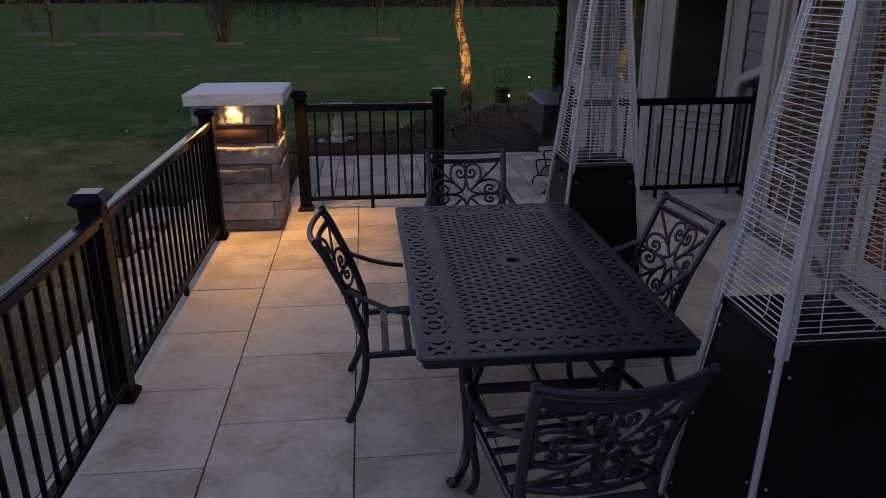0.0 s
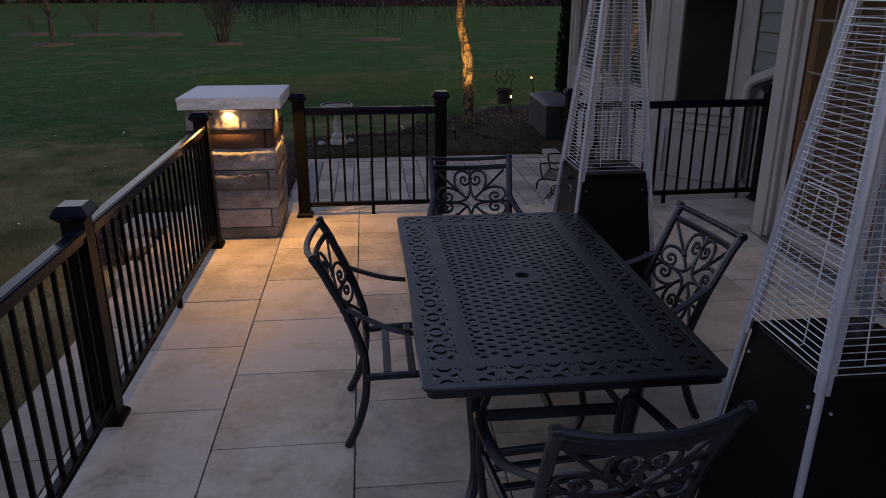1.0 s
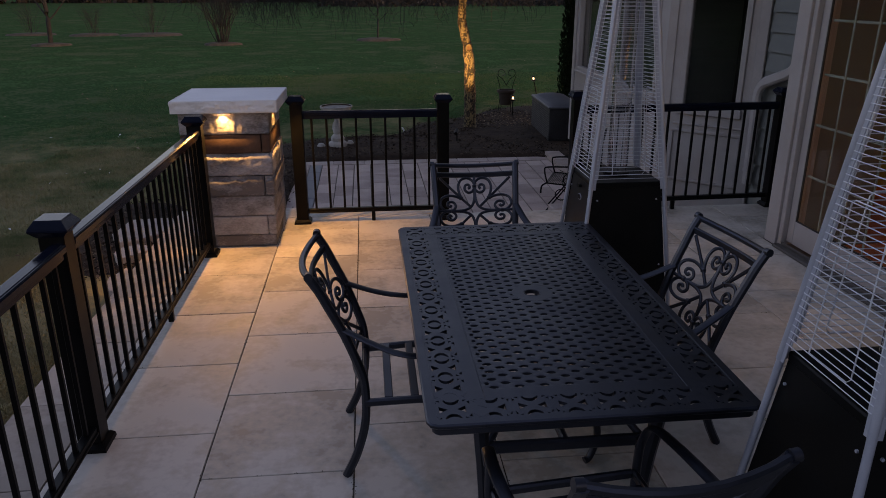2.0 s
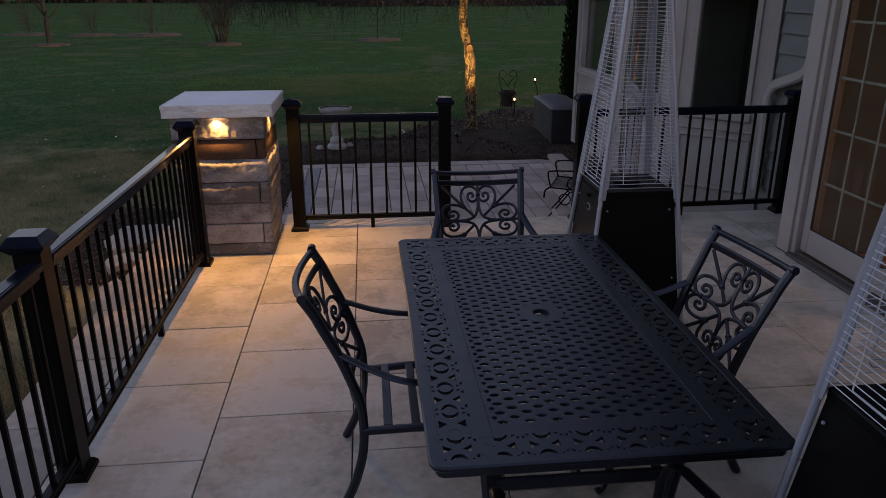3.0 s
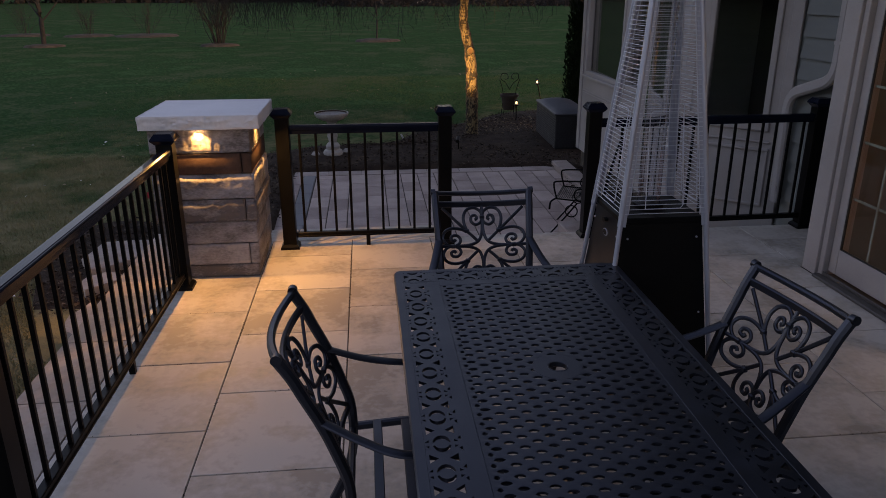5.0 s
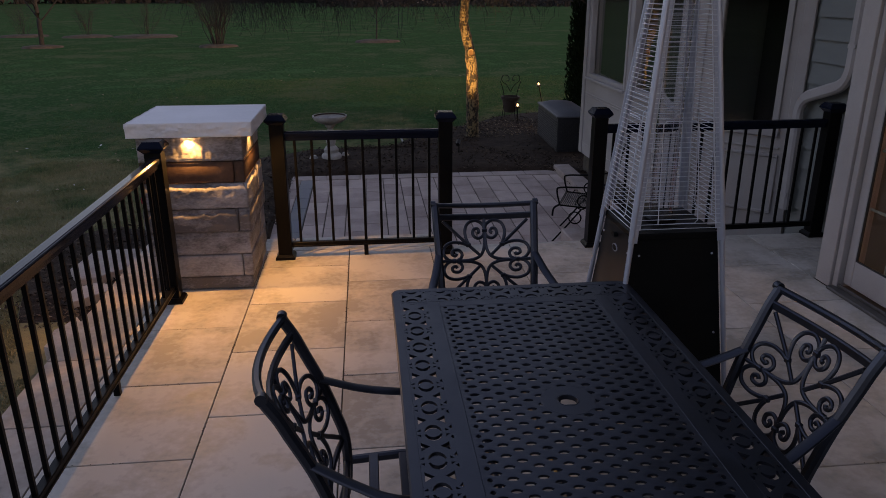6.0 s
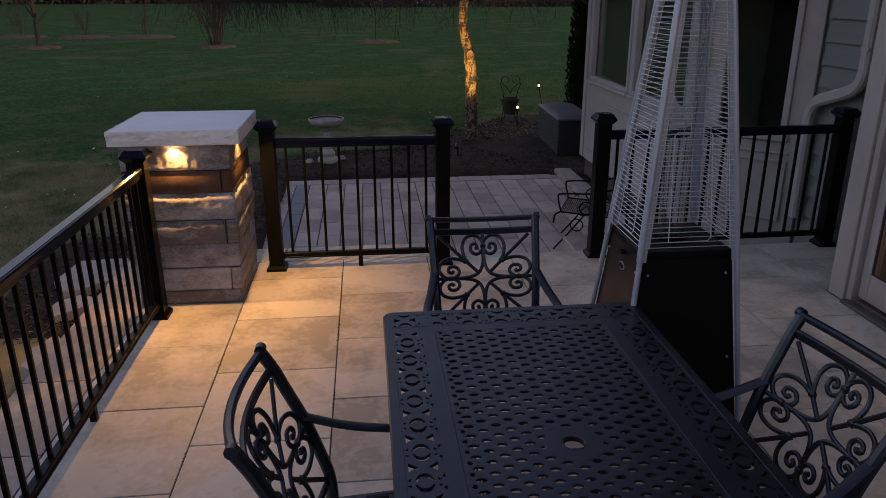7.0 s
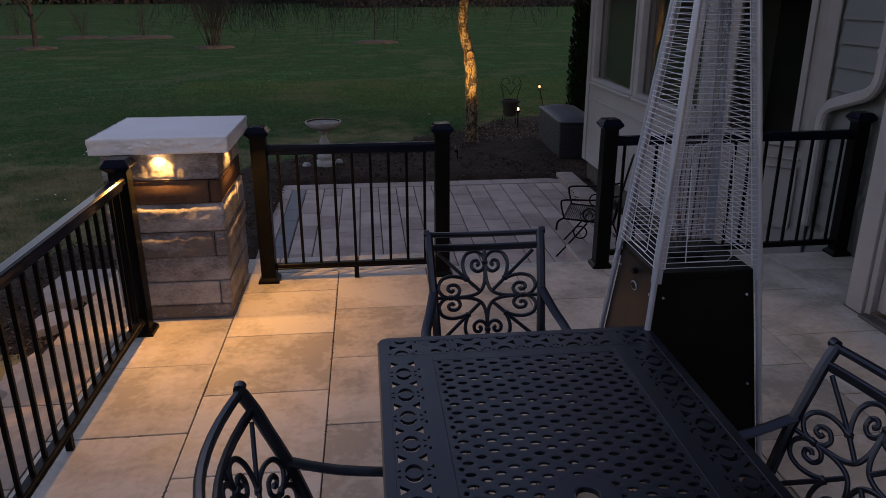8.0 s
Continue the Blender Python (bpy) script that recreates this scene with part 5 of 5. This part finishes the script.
def storage_box():
    """Resin deck box with woven walls and a quilted lid."""
    ob = thing("storage_box", pose(3.36, 13.28, -0.53, 0, 0, -2), "dark woven resin garden storage box with closed lid", "storage box")
    hx, hy, h = 0.29, 0.80, 0.54
    body = Shape().box((-hx, -hy, 0.0), (hx, hy, h), 0.012)
    part("body", body, WICKER, ob)
    weave, front = Shape(), Shape()
    for i in range(13):
        z = 0.03 + i * 0.036
        for j in range(27):
            y = -hy + 0.03 + j * 0.058 + (0.029 if i % 2 else 0)
            if y < hy - 0.05:
                weave.box((-hx - 0.007, y, z), (-hx + 0.002, y + 0.046, z + 0.026), 0.005)
        for j in range(9):
            x = -hx + 0.02 + j * 0.058 + (0.029 if i % 2 else 0)
            if x < hx - 0.05:
                front.box((x, -hy - 0.007, z), (x + 0.046, -hy + 0.002, z + 0.026), 0.005)
    tagged(part("woven_side", weave, WICKER, ob), kind="stuff")
    tagged(part("woven_front", front, WICKER, ob), kind="stuff")
    lid = Shape().box((-hx - 0.022, -hy - 0.022, h), (hx + 0.022, hy + 0.022, h + 0.038), 0.014)
    # domed, ribbed top
    nx, ny = 14, 34
    top = []
    for j in range(ny + 1):
        for i in range(nx + 1):
            u, v = 2 * i / nx - 1, 2 * j / ny - 1
            rise = 0.055 * (1 - abs(u) ** 2.2) * (1 - abs(v) ** 6)
            quilt = 0.018 if (i + j) % 2 else 0.0
            top.append((u * hx, v * hy, h + 0.036 + rise + quilt * (1 - abs(u) ** 8) * (1 - abs(v) ** 8)))
    lid.add(top, [(j * (nx + 1) + i, j * (nx + 1) + i + 1, (j + 1) * (nx + 1) + i + 1, (j + 1) * (nx + 1) + i) for j in range(ny) for i in range(nx)])
    part("lid", lid, LID, ob)


storage_box()


def path_light(x, y, lean, tall, z, label):
    ob = thing("path_light", pose(x, y, z, 0, lean, 0), label, "path light", "garden path lights")
    part("stake", Shape().sweep([(0, 0, -0.05), (0, 0, tall)], 0.022, n=8), BLACK, ob)
    part("lamp_head", Shape().lathe([(0.02, tall), (0.05, tall + 0.02), (0.055, tall + 0.04), (0.02, tall + 0.045)], 14), BLACK, ob)
    part("flame_lens", Shape().lathe([(0.012, tall + 0.045), (0.019, tall + 0.06), (0.015, tall + 0.085), (0.004, tall + 0.10)], 12), FLAME, ob, "glowing warm lens")
    part("lamp_cap", Shape().lathe([(0.045, tall + 0.10), (0.03, tall + 0.12), (0.004, tall + 0.13)], 14), BLACK, ob)


path_light(2.94, 15.15, 0, 0.30, -0.53, "small lit garden path light on a black stake")
path_light(3.93, 17.2, -13, 0.46, -0.53, "leaning torch-shaped garden light on a tall stake")


def pot_trellis():
    ob = thing("plant_pot", pose(2.92, 15.8, -0.55), "brown pot on a stand with a curled iron trellis", "plant pot")
    part("pot", Shape().lathe([(0.12, 0.16), (0.16, 0.40), (0.19, 0.42), (0.19, 0.47), (0.165, 0.47), (0.16, 0.43), (0.02, 0.42)], 20), CLAY, ob)
    legs = Shape()
    for k in range(4):
        a = k * math.pi / 2 + 0.4
        legs.sweep([(0.2 * math.cos(a), 0.2 * math.sin(a), 0), (0.15 * math.cos(a), 0.15 * math.sin(a), 0.3)], 0.014, n=6)
    part("stand", legs, BLACK, ob)
    frame_work = Shape()
    heart = curve([(0, 0.56), (0.08, 0.69), (0.175, 0.77), (0.16, 0.87), (0.065, 0.87), (0.032, 0.79), (0.09, 0.76)], 6)
    for s in (-1, 1):
        frame_work.sweep([(s * p[0], 0, p[1]) for p in heart], 0.013, n=5, up=(0, 1, 0))
        frame_work.sweep(curve([(s * 0.12, 0, 0.42), (s * 0.145, 0, 0.58), (s * 0.205, 0, 0.76)], 5), 0.013, n=5, up=(0, 1, 0))
    part("trellis", frame_work, BLACK, ob, smooth=60)


pot_trellis()


def bullet_light(x, y):
    ob = thing("bullet_light", pose(x, y, -0.53), "small bullet spotlight in the mulch", "spotlight")
    part("stake", Shape().sweep([(0, 0, 0), (0, 0, 0.14)], 0.02, n=8), BLACK, ob)
    part("shell", Shape().sweep([(-0.03, -0.09, 0.15), (0.0, 0.0, 0.20)], 0.065, n=12), BRONZE, ob)
    part("lens", Shape().sweep([(0.0, 0.001, 0.2005), (0.002, 0.006, 0.203)], 0.05, n=12), FLAME, ob)


bullet_light(1.5, 12.66)


# stand-in for a small white leaning thing of unknown kind
marker = thing("plant_marker", pose(0.69, 13.45, -0.56, 0, -28, 0), "unidentified small white stake leaning in the mulch", "plant marker")
part("stake", Shape().box((-0.006, -0.003, 0.0), (0.006, 0.003, 0.10), 0.001), BLACK, marker)
part("plate", Shape().box((-0.014, -0.004, 0.09), (0.014, 0.004, 0.17), 0.002), CAP, marker)


flag = thing("marker_flag", pose(-2.70, 10.15, lawn_height(-2.70, 10.15)), "small red marker flag on a wire in the lawn", "marker flag")
part("wire", Shape().sweep([(0, 0, -0.03), (0, 0, 0.15)], 0.004, n=6), BLACK, flag)
part("banner", Shape().box((0.002, -0.002, 0.07), (0.030, 0.002, 0.15), 0.001), RED, flag, "red plastic banner")


def iron_chair():
    """Low wrought-iron garden chair with looped arms and a mesh seat, facing -x."""
    ob = thing("iron_garden_chair", pose(2.32, 8.44, -0.555, 0, 0, -23), "black wrought-iron garden chair with ring ornaments and mesh seat", "chair")
    for s in (-1, 1):
        y = s * 0.27
        arm = curve([(-0.24, y, 0.40), (-0.275, y, 0.545), (-0.23, y, 0.585), (0.05, y, 0.605), (0.26, y, 0.66)], 5)
        part("arm", Shape().sweep(arm, 0.018, n=6, up=(0, 1, 0)), BLACK, ob)
        part("front_leg", Shape().sweep(curve([(-0.02, y, 0.37), (-0.16, y, 0.18), (-0.30, y, 0.0)], 4), 0.018, n=6, up=(0, 1, 0)), BLACK, ob)
        part("back_leg", Shape().sweep(curve([(0.10, y, 0.37), (0.2, y, 0.2), (0.28, y, 0.0)], 4), 0.018, n=6, up=(0, 1, 0)), BLACK, ob)
        part("back_stile", Shape().sweep(curve([(0.22, y, 0.40), (0.27, y, 0.65), (0.33, y * 0.8, 0.92)], 4), 0.018, n=6, up=(0, 1, 0)), BLACK, ob)
        for cx, cz, r in ((0.0, 0.455, 0.062), (-0.08, 0.275, 0.062)):
            circle = [(cx + r * math.cos(t), y, cz + r * math.sin(t)) for t in [2 * math.pi * k / 16 for k in range(16)]]
            part("ring_ornament", Shape().sweep(circle, 0.014, n=6, up=(0, 1, 0), closed=True), BLACK, ob)
    seat = Shape()
    seat.sweep([(-0.25, -0.27, 0.40), (0.23, -0.27, 0.38), (0.23, 0.27, 0.38), (-0.25, 0.27, 0.40)], 0.018, n=6, closed=True)
    seat.sweep(curve([(-0.25, -0.27, 0.40), (-0.30, -0.27, 0.36), (-0.31, -0.27, 0.28)], 4), 0.02, n=6, up=(0, 1, 0))
    for i in range(24):
        x = -0.24 + 0.02 * i
        seat.sweep([(x, -0.265, 0.395), (x, 0, 0.385), (x, 0.265, 0.395)], 0.009, 0.003, n=4)
    for j in range(20):
        y = -0.25 + 0.026 * j
        seat.sweep([(-0.25, y, 0.392), (0.23, y, 0.382)], 0.007, 0.003, n=4)
    part("seat", seat, BLACK, ob, smooth=50)
    back = Shape()
    back.sweep(curve([(0.33, -0.216, 0.92), (0.35, 0, 1.0), (0.33, 0.216, 0.92)], 6), 0.018, n=6)
    for j in range(-3, 4):
        back.sweep([(0.235, j * 0.07, 0.42), (0.275, j * 0.066, 0.65), (0.34, j * 0.055, 0.95 + 0.01 * (3 - abs(j)))], 0.012, n=5)
    part("backrest", back, BLACK, ob, smooth=50)


iron_chair()


def flat_stone(name, ring, z0, z1, seed, label):
    shape = Shape()
    edge, k = [], len(ring)
    for i, p in enumerate(ring):
        p, q, r = Vector((*p, 0)), Vector((*ring[i - 1], 0)), Vector((*ring[(i + 1) % k], 0))
        for v in (p.lerp(q, 0.10), p.lerp((q + r) / 2, 0.03), p.lerp(r, 0.10), p.lerp(r, 0.36), p.lerp(r, 0.64)):
            edge.append(v + 0.012 * noise.noise_vector(v * 14 + Vector((seed, 0, 0))))
    n = len(edge)
    mid = sum(edge, Vector()) / n
    verts = [(mid[0], mid[1], z1)]
    for s, z in ((0.6, z1), (0.97, z1 - 0.002), (1.0, z1 - 0.012), (0.98, z0)):
        for p in edge:
            x, y = mid[0] + (p[0] - mid[0]) * s, mid[1] + (p[1] - mid[1]) * s
            verts.append((x, y, z + 0.006 * noise.noise(Vector((x * 6, y * 6, seed)))))
    faces = [(0, 1 + i, 1 + (i + 1) % n) for i in range(n)]
    for q in range(3):
        faces += [(1 + q * n + i, 1 + (q + 1) * n + i, 1 + (q + 1) * n + (i + 1) % n, 1 + q * n + (i + 1) % n) for i in range(n)]
    shape.add(verts, faces)
    return single(name, shape, FLAT, label, "stone", "flat stones", smooth=50)


flat_stone("flat_stone", [(-2.16, 6.43), (-2.07, 6.27), (-1.88, 6.46), (-1.90, 6.60), (-2.03, 6.65), (-2.14, 6.56)], -0.27, -0.17, 1, "pale flat stepping stone beside the terrace")
flat_stone("flat_stone", [(-2.19, 6.70), (-2.06, 6.76), (-1.90, 6.92), (-1.84, 7.22), (-1.90, 7.42), (-2.29, 7.40), (-2.33, 6.97)], -0.27, -0.17, 2, "larger pale flat stepping stone beside the terrace")
flat_stone("flat_stone", [(-1.86, 5.30), (-1.74, 5.22), (-1.745, 5.62), (-1.82, 5.72), (-1.88, 5.52)], -0.27, -0.04, 3, "brown edging stone against the terrace")


# ---- distance ----
def far_shrubs():
    rng = np.random.default_rng(51)
    shape = Shape()
    for _ in range(260):
        x, y = rng.uniform(-6, 130), rng.uniform(132, 150)
        h, r = rng.uniform(1.2, 4.5), rng.uniform(1.2, 3.5)
        for _ in range(70):
            a, s = rng.uniform(0, 2 * math.pi), rng.uniform(0, 1)
            m = pose(x + r * s * math.cos(a), y + r * s * math.sin(a), -1.0 + h * rng.uniform(0.1, 1) * (1 - 0.5 * s), rng.uniform(-90, 90), rng.uniform(-90, 90), rng.uniform(0, 360))
            w = rng.uniform(0.12, 0.42)
            shape.add([m @ Vector(q) for q in ((-w, -w * 0.3, 0), (w, -w * 0.4, 0), (w * 0.6, w * 0.5, 0), (-w * 0.5, w * 0.6, 0))], [(0, 1, 2, 3)])
    single("far_shrubs", shape, TWIG, "dark far-off shrubs along the end of the lawn", "shrubs", kind="stuff", smooth=0)


far_shrubs()


def added_woods():
    """Unseen bare woods, added on the garden's far sides to block low sky light."""
    rng = np.random.default_rng(57)
    shape = Shape()
    for k in range(620):
        t = k / 620 * 500
        x, y = (-78.0, -90.0 + t) if t < 270 else (-78.0 + (t - 270), 182.0)
        x, y = x - rng.uniform(0, 14) * (t < 270), y + rng.uniform(0, 14) * (t >= 270)
        tall = rng.uniform(13, 19)
        shape.sweep([(x, y, -2.5), (x + rng.normal(0, 0.4), y, tall * 0.7)], 0.45, n=5, taper=[1, 0.4])
        for _ in range(64):
            s = rng.uniform(0, 1)
            m = pose(x + rng.normal(0, 1.6) * (1.2 - s), y + rng.normal(0, 1.6) * (1.2 - s), -1.5 + tall * s, rng.uniform(-90, 90), rng.uniform(-90, 90), rng.uniform(0, 360))
            w = rng.uniform(0.5, 1.3)
            shape.add([m @ Vector(q) for q in ((-w, -w * 0.3, 0), (w, -w * 0.4, 0), (w * 0.6, w * 0.5, 0), (-w * 0.5, w * 0.6, 0))], [(0, 1, 2, 3)])
    single("added_woods", shape, TWIG, "unseen dark bare woods added to block low sky", "woods", kind="stuff", smooth=0)


added_woods()


def far_house(x, y, w, tint):
    ob = thing("far_house", pose(x, y, -1.0), "distant pale house beyond the lawn", "house", "distant houses")
    part("wall", Shape().box((-w / 2, 0, 0), (w / 2, 8, 4.5), 0.05), TRIM if tint else SIDING, ob)
    roof = Shape().add([(-w / 2 - 0.4, -0.4, 4.5), (w / 2 + 0.4, -0.4, 4.5), (w / 2 + 0.4, 8.4, 4.5), (-w / 2 - 0.4, 8.4, 4.5), (-w / 2, 4, 7.5), (w / 2, 4, 7.5)], [(0, 1, 5, 4), (2, 3, 4, 5), (1, 2, 5), (3, 0, 4), (3, 2, 1, 0)])
    part("roof", roof, ROOF, ob, smooth=0)
    for i in range(4):
        cx = -w / 2 + w * (i + 0.5) / 4
        win = part("window", Shape().box((cx - 0.6, -0.06, 1.2), (cx + 0.6, -0.01, 2.7), 0.01), TRIM, ob)
        part("pane", Shape().box((cx - 0.5, -0.09, 1.3), (cx + 0.5, -0.061, 2.6)), DARK, win)


far_house(6, 160, 16, True)
far_house(40, 158, 15, False)

# fallen leaves on the near lawn and in the bed
def leaves(count, seed, where, material=DRY, label="scattered dry leaves on the lawn"):
    rng = np.random.default_rng(seed)
    shape = Shape()
    for _ in range(count):
        x, y = rng.uniform(where[0], where[1]), rng.uniform(where[2], where[3])
        m = pose(x, y, lawn_height(x, y) + 0.035, rng.uniform(-30, 30), rng.uniform(-30, 30), rng.uniform(0, 360))
        a = rng.uniform(0.015, 0.035)
        shape.add([m @ Vector(q) for q in ((-a, 0, 0), (-a * 0.2, -a * 0.6, 0.004), (a, 0, 0), (-a * 0.2, a * 0.6, 0.004))], [(0, 1, 2, 3)])
    single("fallen_leaves", shape, material, label, "leaves", kind="stuff", smooth=0)


leaves(260, 61, (-9, -1.8, 2, 14))
leaves(160, 62, (-8, 8, 15.5, 30))
leaves(26, 64, (-7, -2.2, 6, 15), CAP, "few pale bleached leaves lying on the lawn")


def litter(count, seed, where, z):
    rng = np.random.default_rng(seed)
    shape = Shape()
    for _ in range(count):
        x, y = rng.uniform(where[0], where[1]), rng.uniform(where[2], where[3]) 
        y += 0.25 * (x - where[0])
        m = pose(x, y, z, rng.uniform(-30, 30), rng.uniform(-30, 30), rng.uniform(0, 360))
        a = rng.uniform(0.01, 0.028)
        shape.add([m @ Vector(q) for q in ((-a, 0, 0), (-a * 0.2, -a * 0.6, 0.004), (a, 0, 0), (-a * 0.2, a * 0.6, 0.004))], [(0, 1, 2, 3)])
    single("leaf_litter", shape, DRY, "dry brown leaf litter on the mulch", "leaves", kind="stuff", smooth=0)


litter(420, 63, (1.9, 3.3, 13.6, 15.2), -0.485)


# ---- pieces of floors and pavements ----
def paver_mesh(w, d, h, c=0.002, material=PAVER):
    return Shape().box((-w / 2, -d / 2, -h), (w / 2, d / 2, 0), c).mesh("paver", material, 0)


def lay_terrace():
    """Square pavers in columns with staggered cross joints; sizes shared between alike pieces."""
    gap, pitch = 0.0064, 0.6655
    edges = [EDGE_X, -1.365, -0.737, -0.105, 0.525, 1.16, 1.81, 2.475, 3.162, 3.785]
    meshes = {}
    rng = np.random.default_rng(71)
    for i, (a, b) in enumerate(zip(edges, edges[1:])):
        start = 5.368 if i % 2 else 5.695
        first, end = (-2.6, FRONT_Y) if b < 3.5 else (5.76, FRONT_Y)
        cuts = sorted({first, end} | {start + pitch * k for k in range(-14, 4) if first + 0.05 < start + pitch * k < end - 0.05})
        for c, d in zip(cuts, cuts[1:]):
            size = (round(b - a - gap, 3), round(d - c - gap, 3))
            stone = EDGING if i == 0 else PAVER
            if size not in meshes:
                meshes[size] = paver_mesh(*size, 0.04, 0.002, stone)
            part("paver", meshes[size], stone, floor, at=pose((a + b) / 2, (c + d) / 2, rng.uniform(-0.0015, 0.0005), rng.uniform(-0.12, 0.12), rng.uniform(-0.12, 0.12)))
    # coping along the front, beyond the railing
    coping = paver_mesh(0.581, 0.318, 0.05, 0.01)
    x = EDGE_X + 0.003
    for k in range(4):
        part("coping_stone", coping, PAVER, floor, at=pose(x + 0.2905, 6.886, -0.002))
        x += 0.588


lay_terrace()


def joint_grit():
    """Loose sand and chips along the joints of the terrace."""
    rng = np.random.default_rng(75)
    shape = Shape()
    spots = [(x + rng.normal(0, 0.004), rng.uniform(1.4, 6.6)) for x in (-0.737, -0.105, 0.525, 1.81) for _ in range(420)]
    for i, (a, b) in enumerate(((-1.365, -0.737), (-0.737, -0.105), (-0.105, 0.525), (1.81, 2.475))):
        start = 5.695 if i % 2 else 5.368
        spots += [(rng.uniform(a, b), start + 0.6655 * k + rng.normal(0, 0.004)) for k in range(-6, 2) for _ in range(16)]
    for x, y in spots:
        if noise.noise(Vector((x * 3, y * 3, 9))) < -0.05:
            continue
        r = rng.uniform(0.0015, 0.004)
        m = pose(x, y, 0.0, 0, 0, rng.uniform(0, 360))
        shape.add([m @ Vector(q) for q in ((-r, -r * 0.6, 0), (r, -r * 0.7, 0), (r * 0.7, r * 0.8, 0), (-r * 0.8, r * 0.6, 0), (0, 0, r * 0.7))], [(0, 1, 4), (1, 2, 4), (2, 3, 4), (3, 0, 4)])
    single("joint_grit", shape, JOINT, "dark sand and chips along the paver joints", "sand", kind="stuff", smooth=0)


joint_grit()


def lay_patio():
    """Plank pavers of the sunken patio, with a pale border."""
    rng = np.random.default_rng(72)
    meshes = {}
    w, gap = 0.233, 0.012
    x0, x1, y1 = -0.685, 2.8325, 11.17
    n = round((x1 - x0) / w)
    for i in range(n):
        a = x0 + (x1 - x0) * i / n
        wide = (x1 - x0) / n - gap
        y = y1
        first = True
        while y > 7.0:
            long = 0.465 * (0.4 + 0.3 * (i % 3) if first else 1.0)
            first = False
            long = min(long, y - 6.95)
            if long < 0.1:
                break
            size = (round(wide, 3), round(long - 0.007, 3))
            if size not in meshes:
                meshes[size] = Shape().box((-size[0] / 2, -size[1] / 2, -0.06), (size[0] / 2, size[1] / 2, 0), 0.004).mesh("plank_paver", PLANK, 0)
            part("plank_paver", meshes[size], PLANK, patio, at=pose(a + wide / 2 + gap / 2, y - long / 2, -0.55 + rng.uniform(-0.002, 0.001)))
            y -= long
    border = Shape().box((-0.232, -0.115, -0.06), (0.232, 0.115, 0), 0.005).mesh("border_paver", TAN, 0)
    for i in range(8):
        part("border_paver", border, TAN, patio, at=pose(-0.765 + 0.468 * i + 0.0, 11.30, -0.545))
    for x, w, tint in ((-0.945, 0.150, PLANK), (-0.777, 0.168, DARK_PLANK)):
        side = Shape().box((-w / 2, -0.228, -0.06), (w / 2, 0.228, 0), 0.005).mesh("border_paver", tint, 0)
        for i in range(9):
            part("border_paver", side, tint, patio, at=pose(x, 10.95 - 0.462 * i, -0.547))


lay_patio()


def steps_and_curb():
    for i, (y, z) in enumerate(((6.725, -0.185), (7.06, -0.37))):
        tread = thing("garden_step", pose(1.185, y + 0.17, z - 0.18), "tan stone step down to the sunken patio", "step", "steps to the patio", "structure")
        for k in range(2):
            part("tread_block", Shape().box((-0.56 + 0.562 * k, -0.168, 0.0 if i else 0.0), (-0.002 + 0.562 * k, 0.168, 0.18), 0.008), TAN, tread)
    curb = thing("curb", pose(2.835, 10.0, -0.56), "low curb of tan stone blocks along the patio", "curb", kind="structure")
    block = Shape().box((-0.115, -0.298, 0.0), (0.115, 0.298, 0.10), 0.01).mesh("curb_block", TAN, 0)
    for k in range(5):
        part("curb_block", block, TAN, curb, at=pose(0.0, 1.10 - 0.604 * k, 0))
    seat_block = single("step_block", Shape().box((-0.31, -0.33, 0.0), (0.31, 0.33, 0.24), 0.012), TAN, "tan stone block at the foot of the terrace railing", "stone block", kind="structure", m=pose(2.26, 7.70, -0.56))


steps_and_curb()
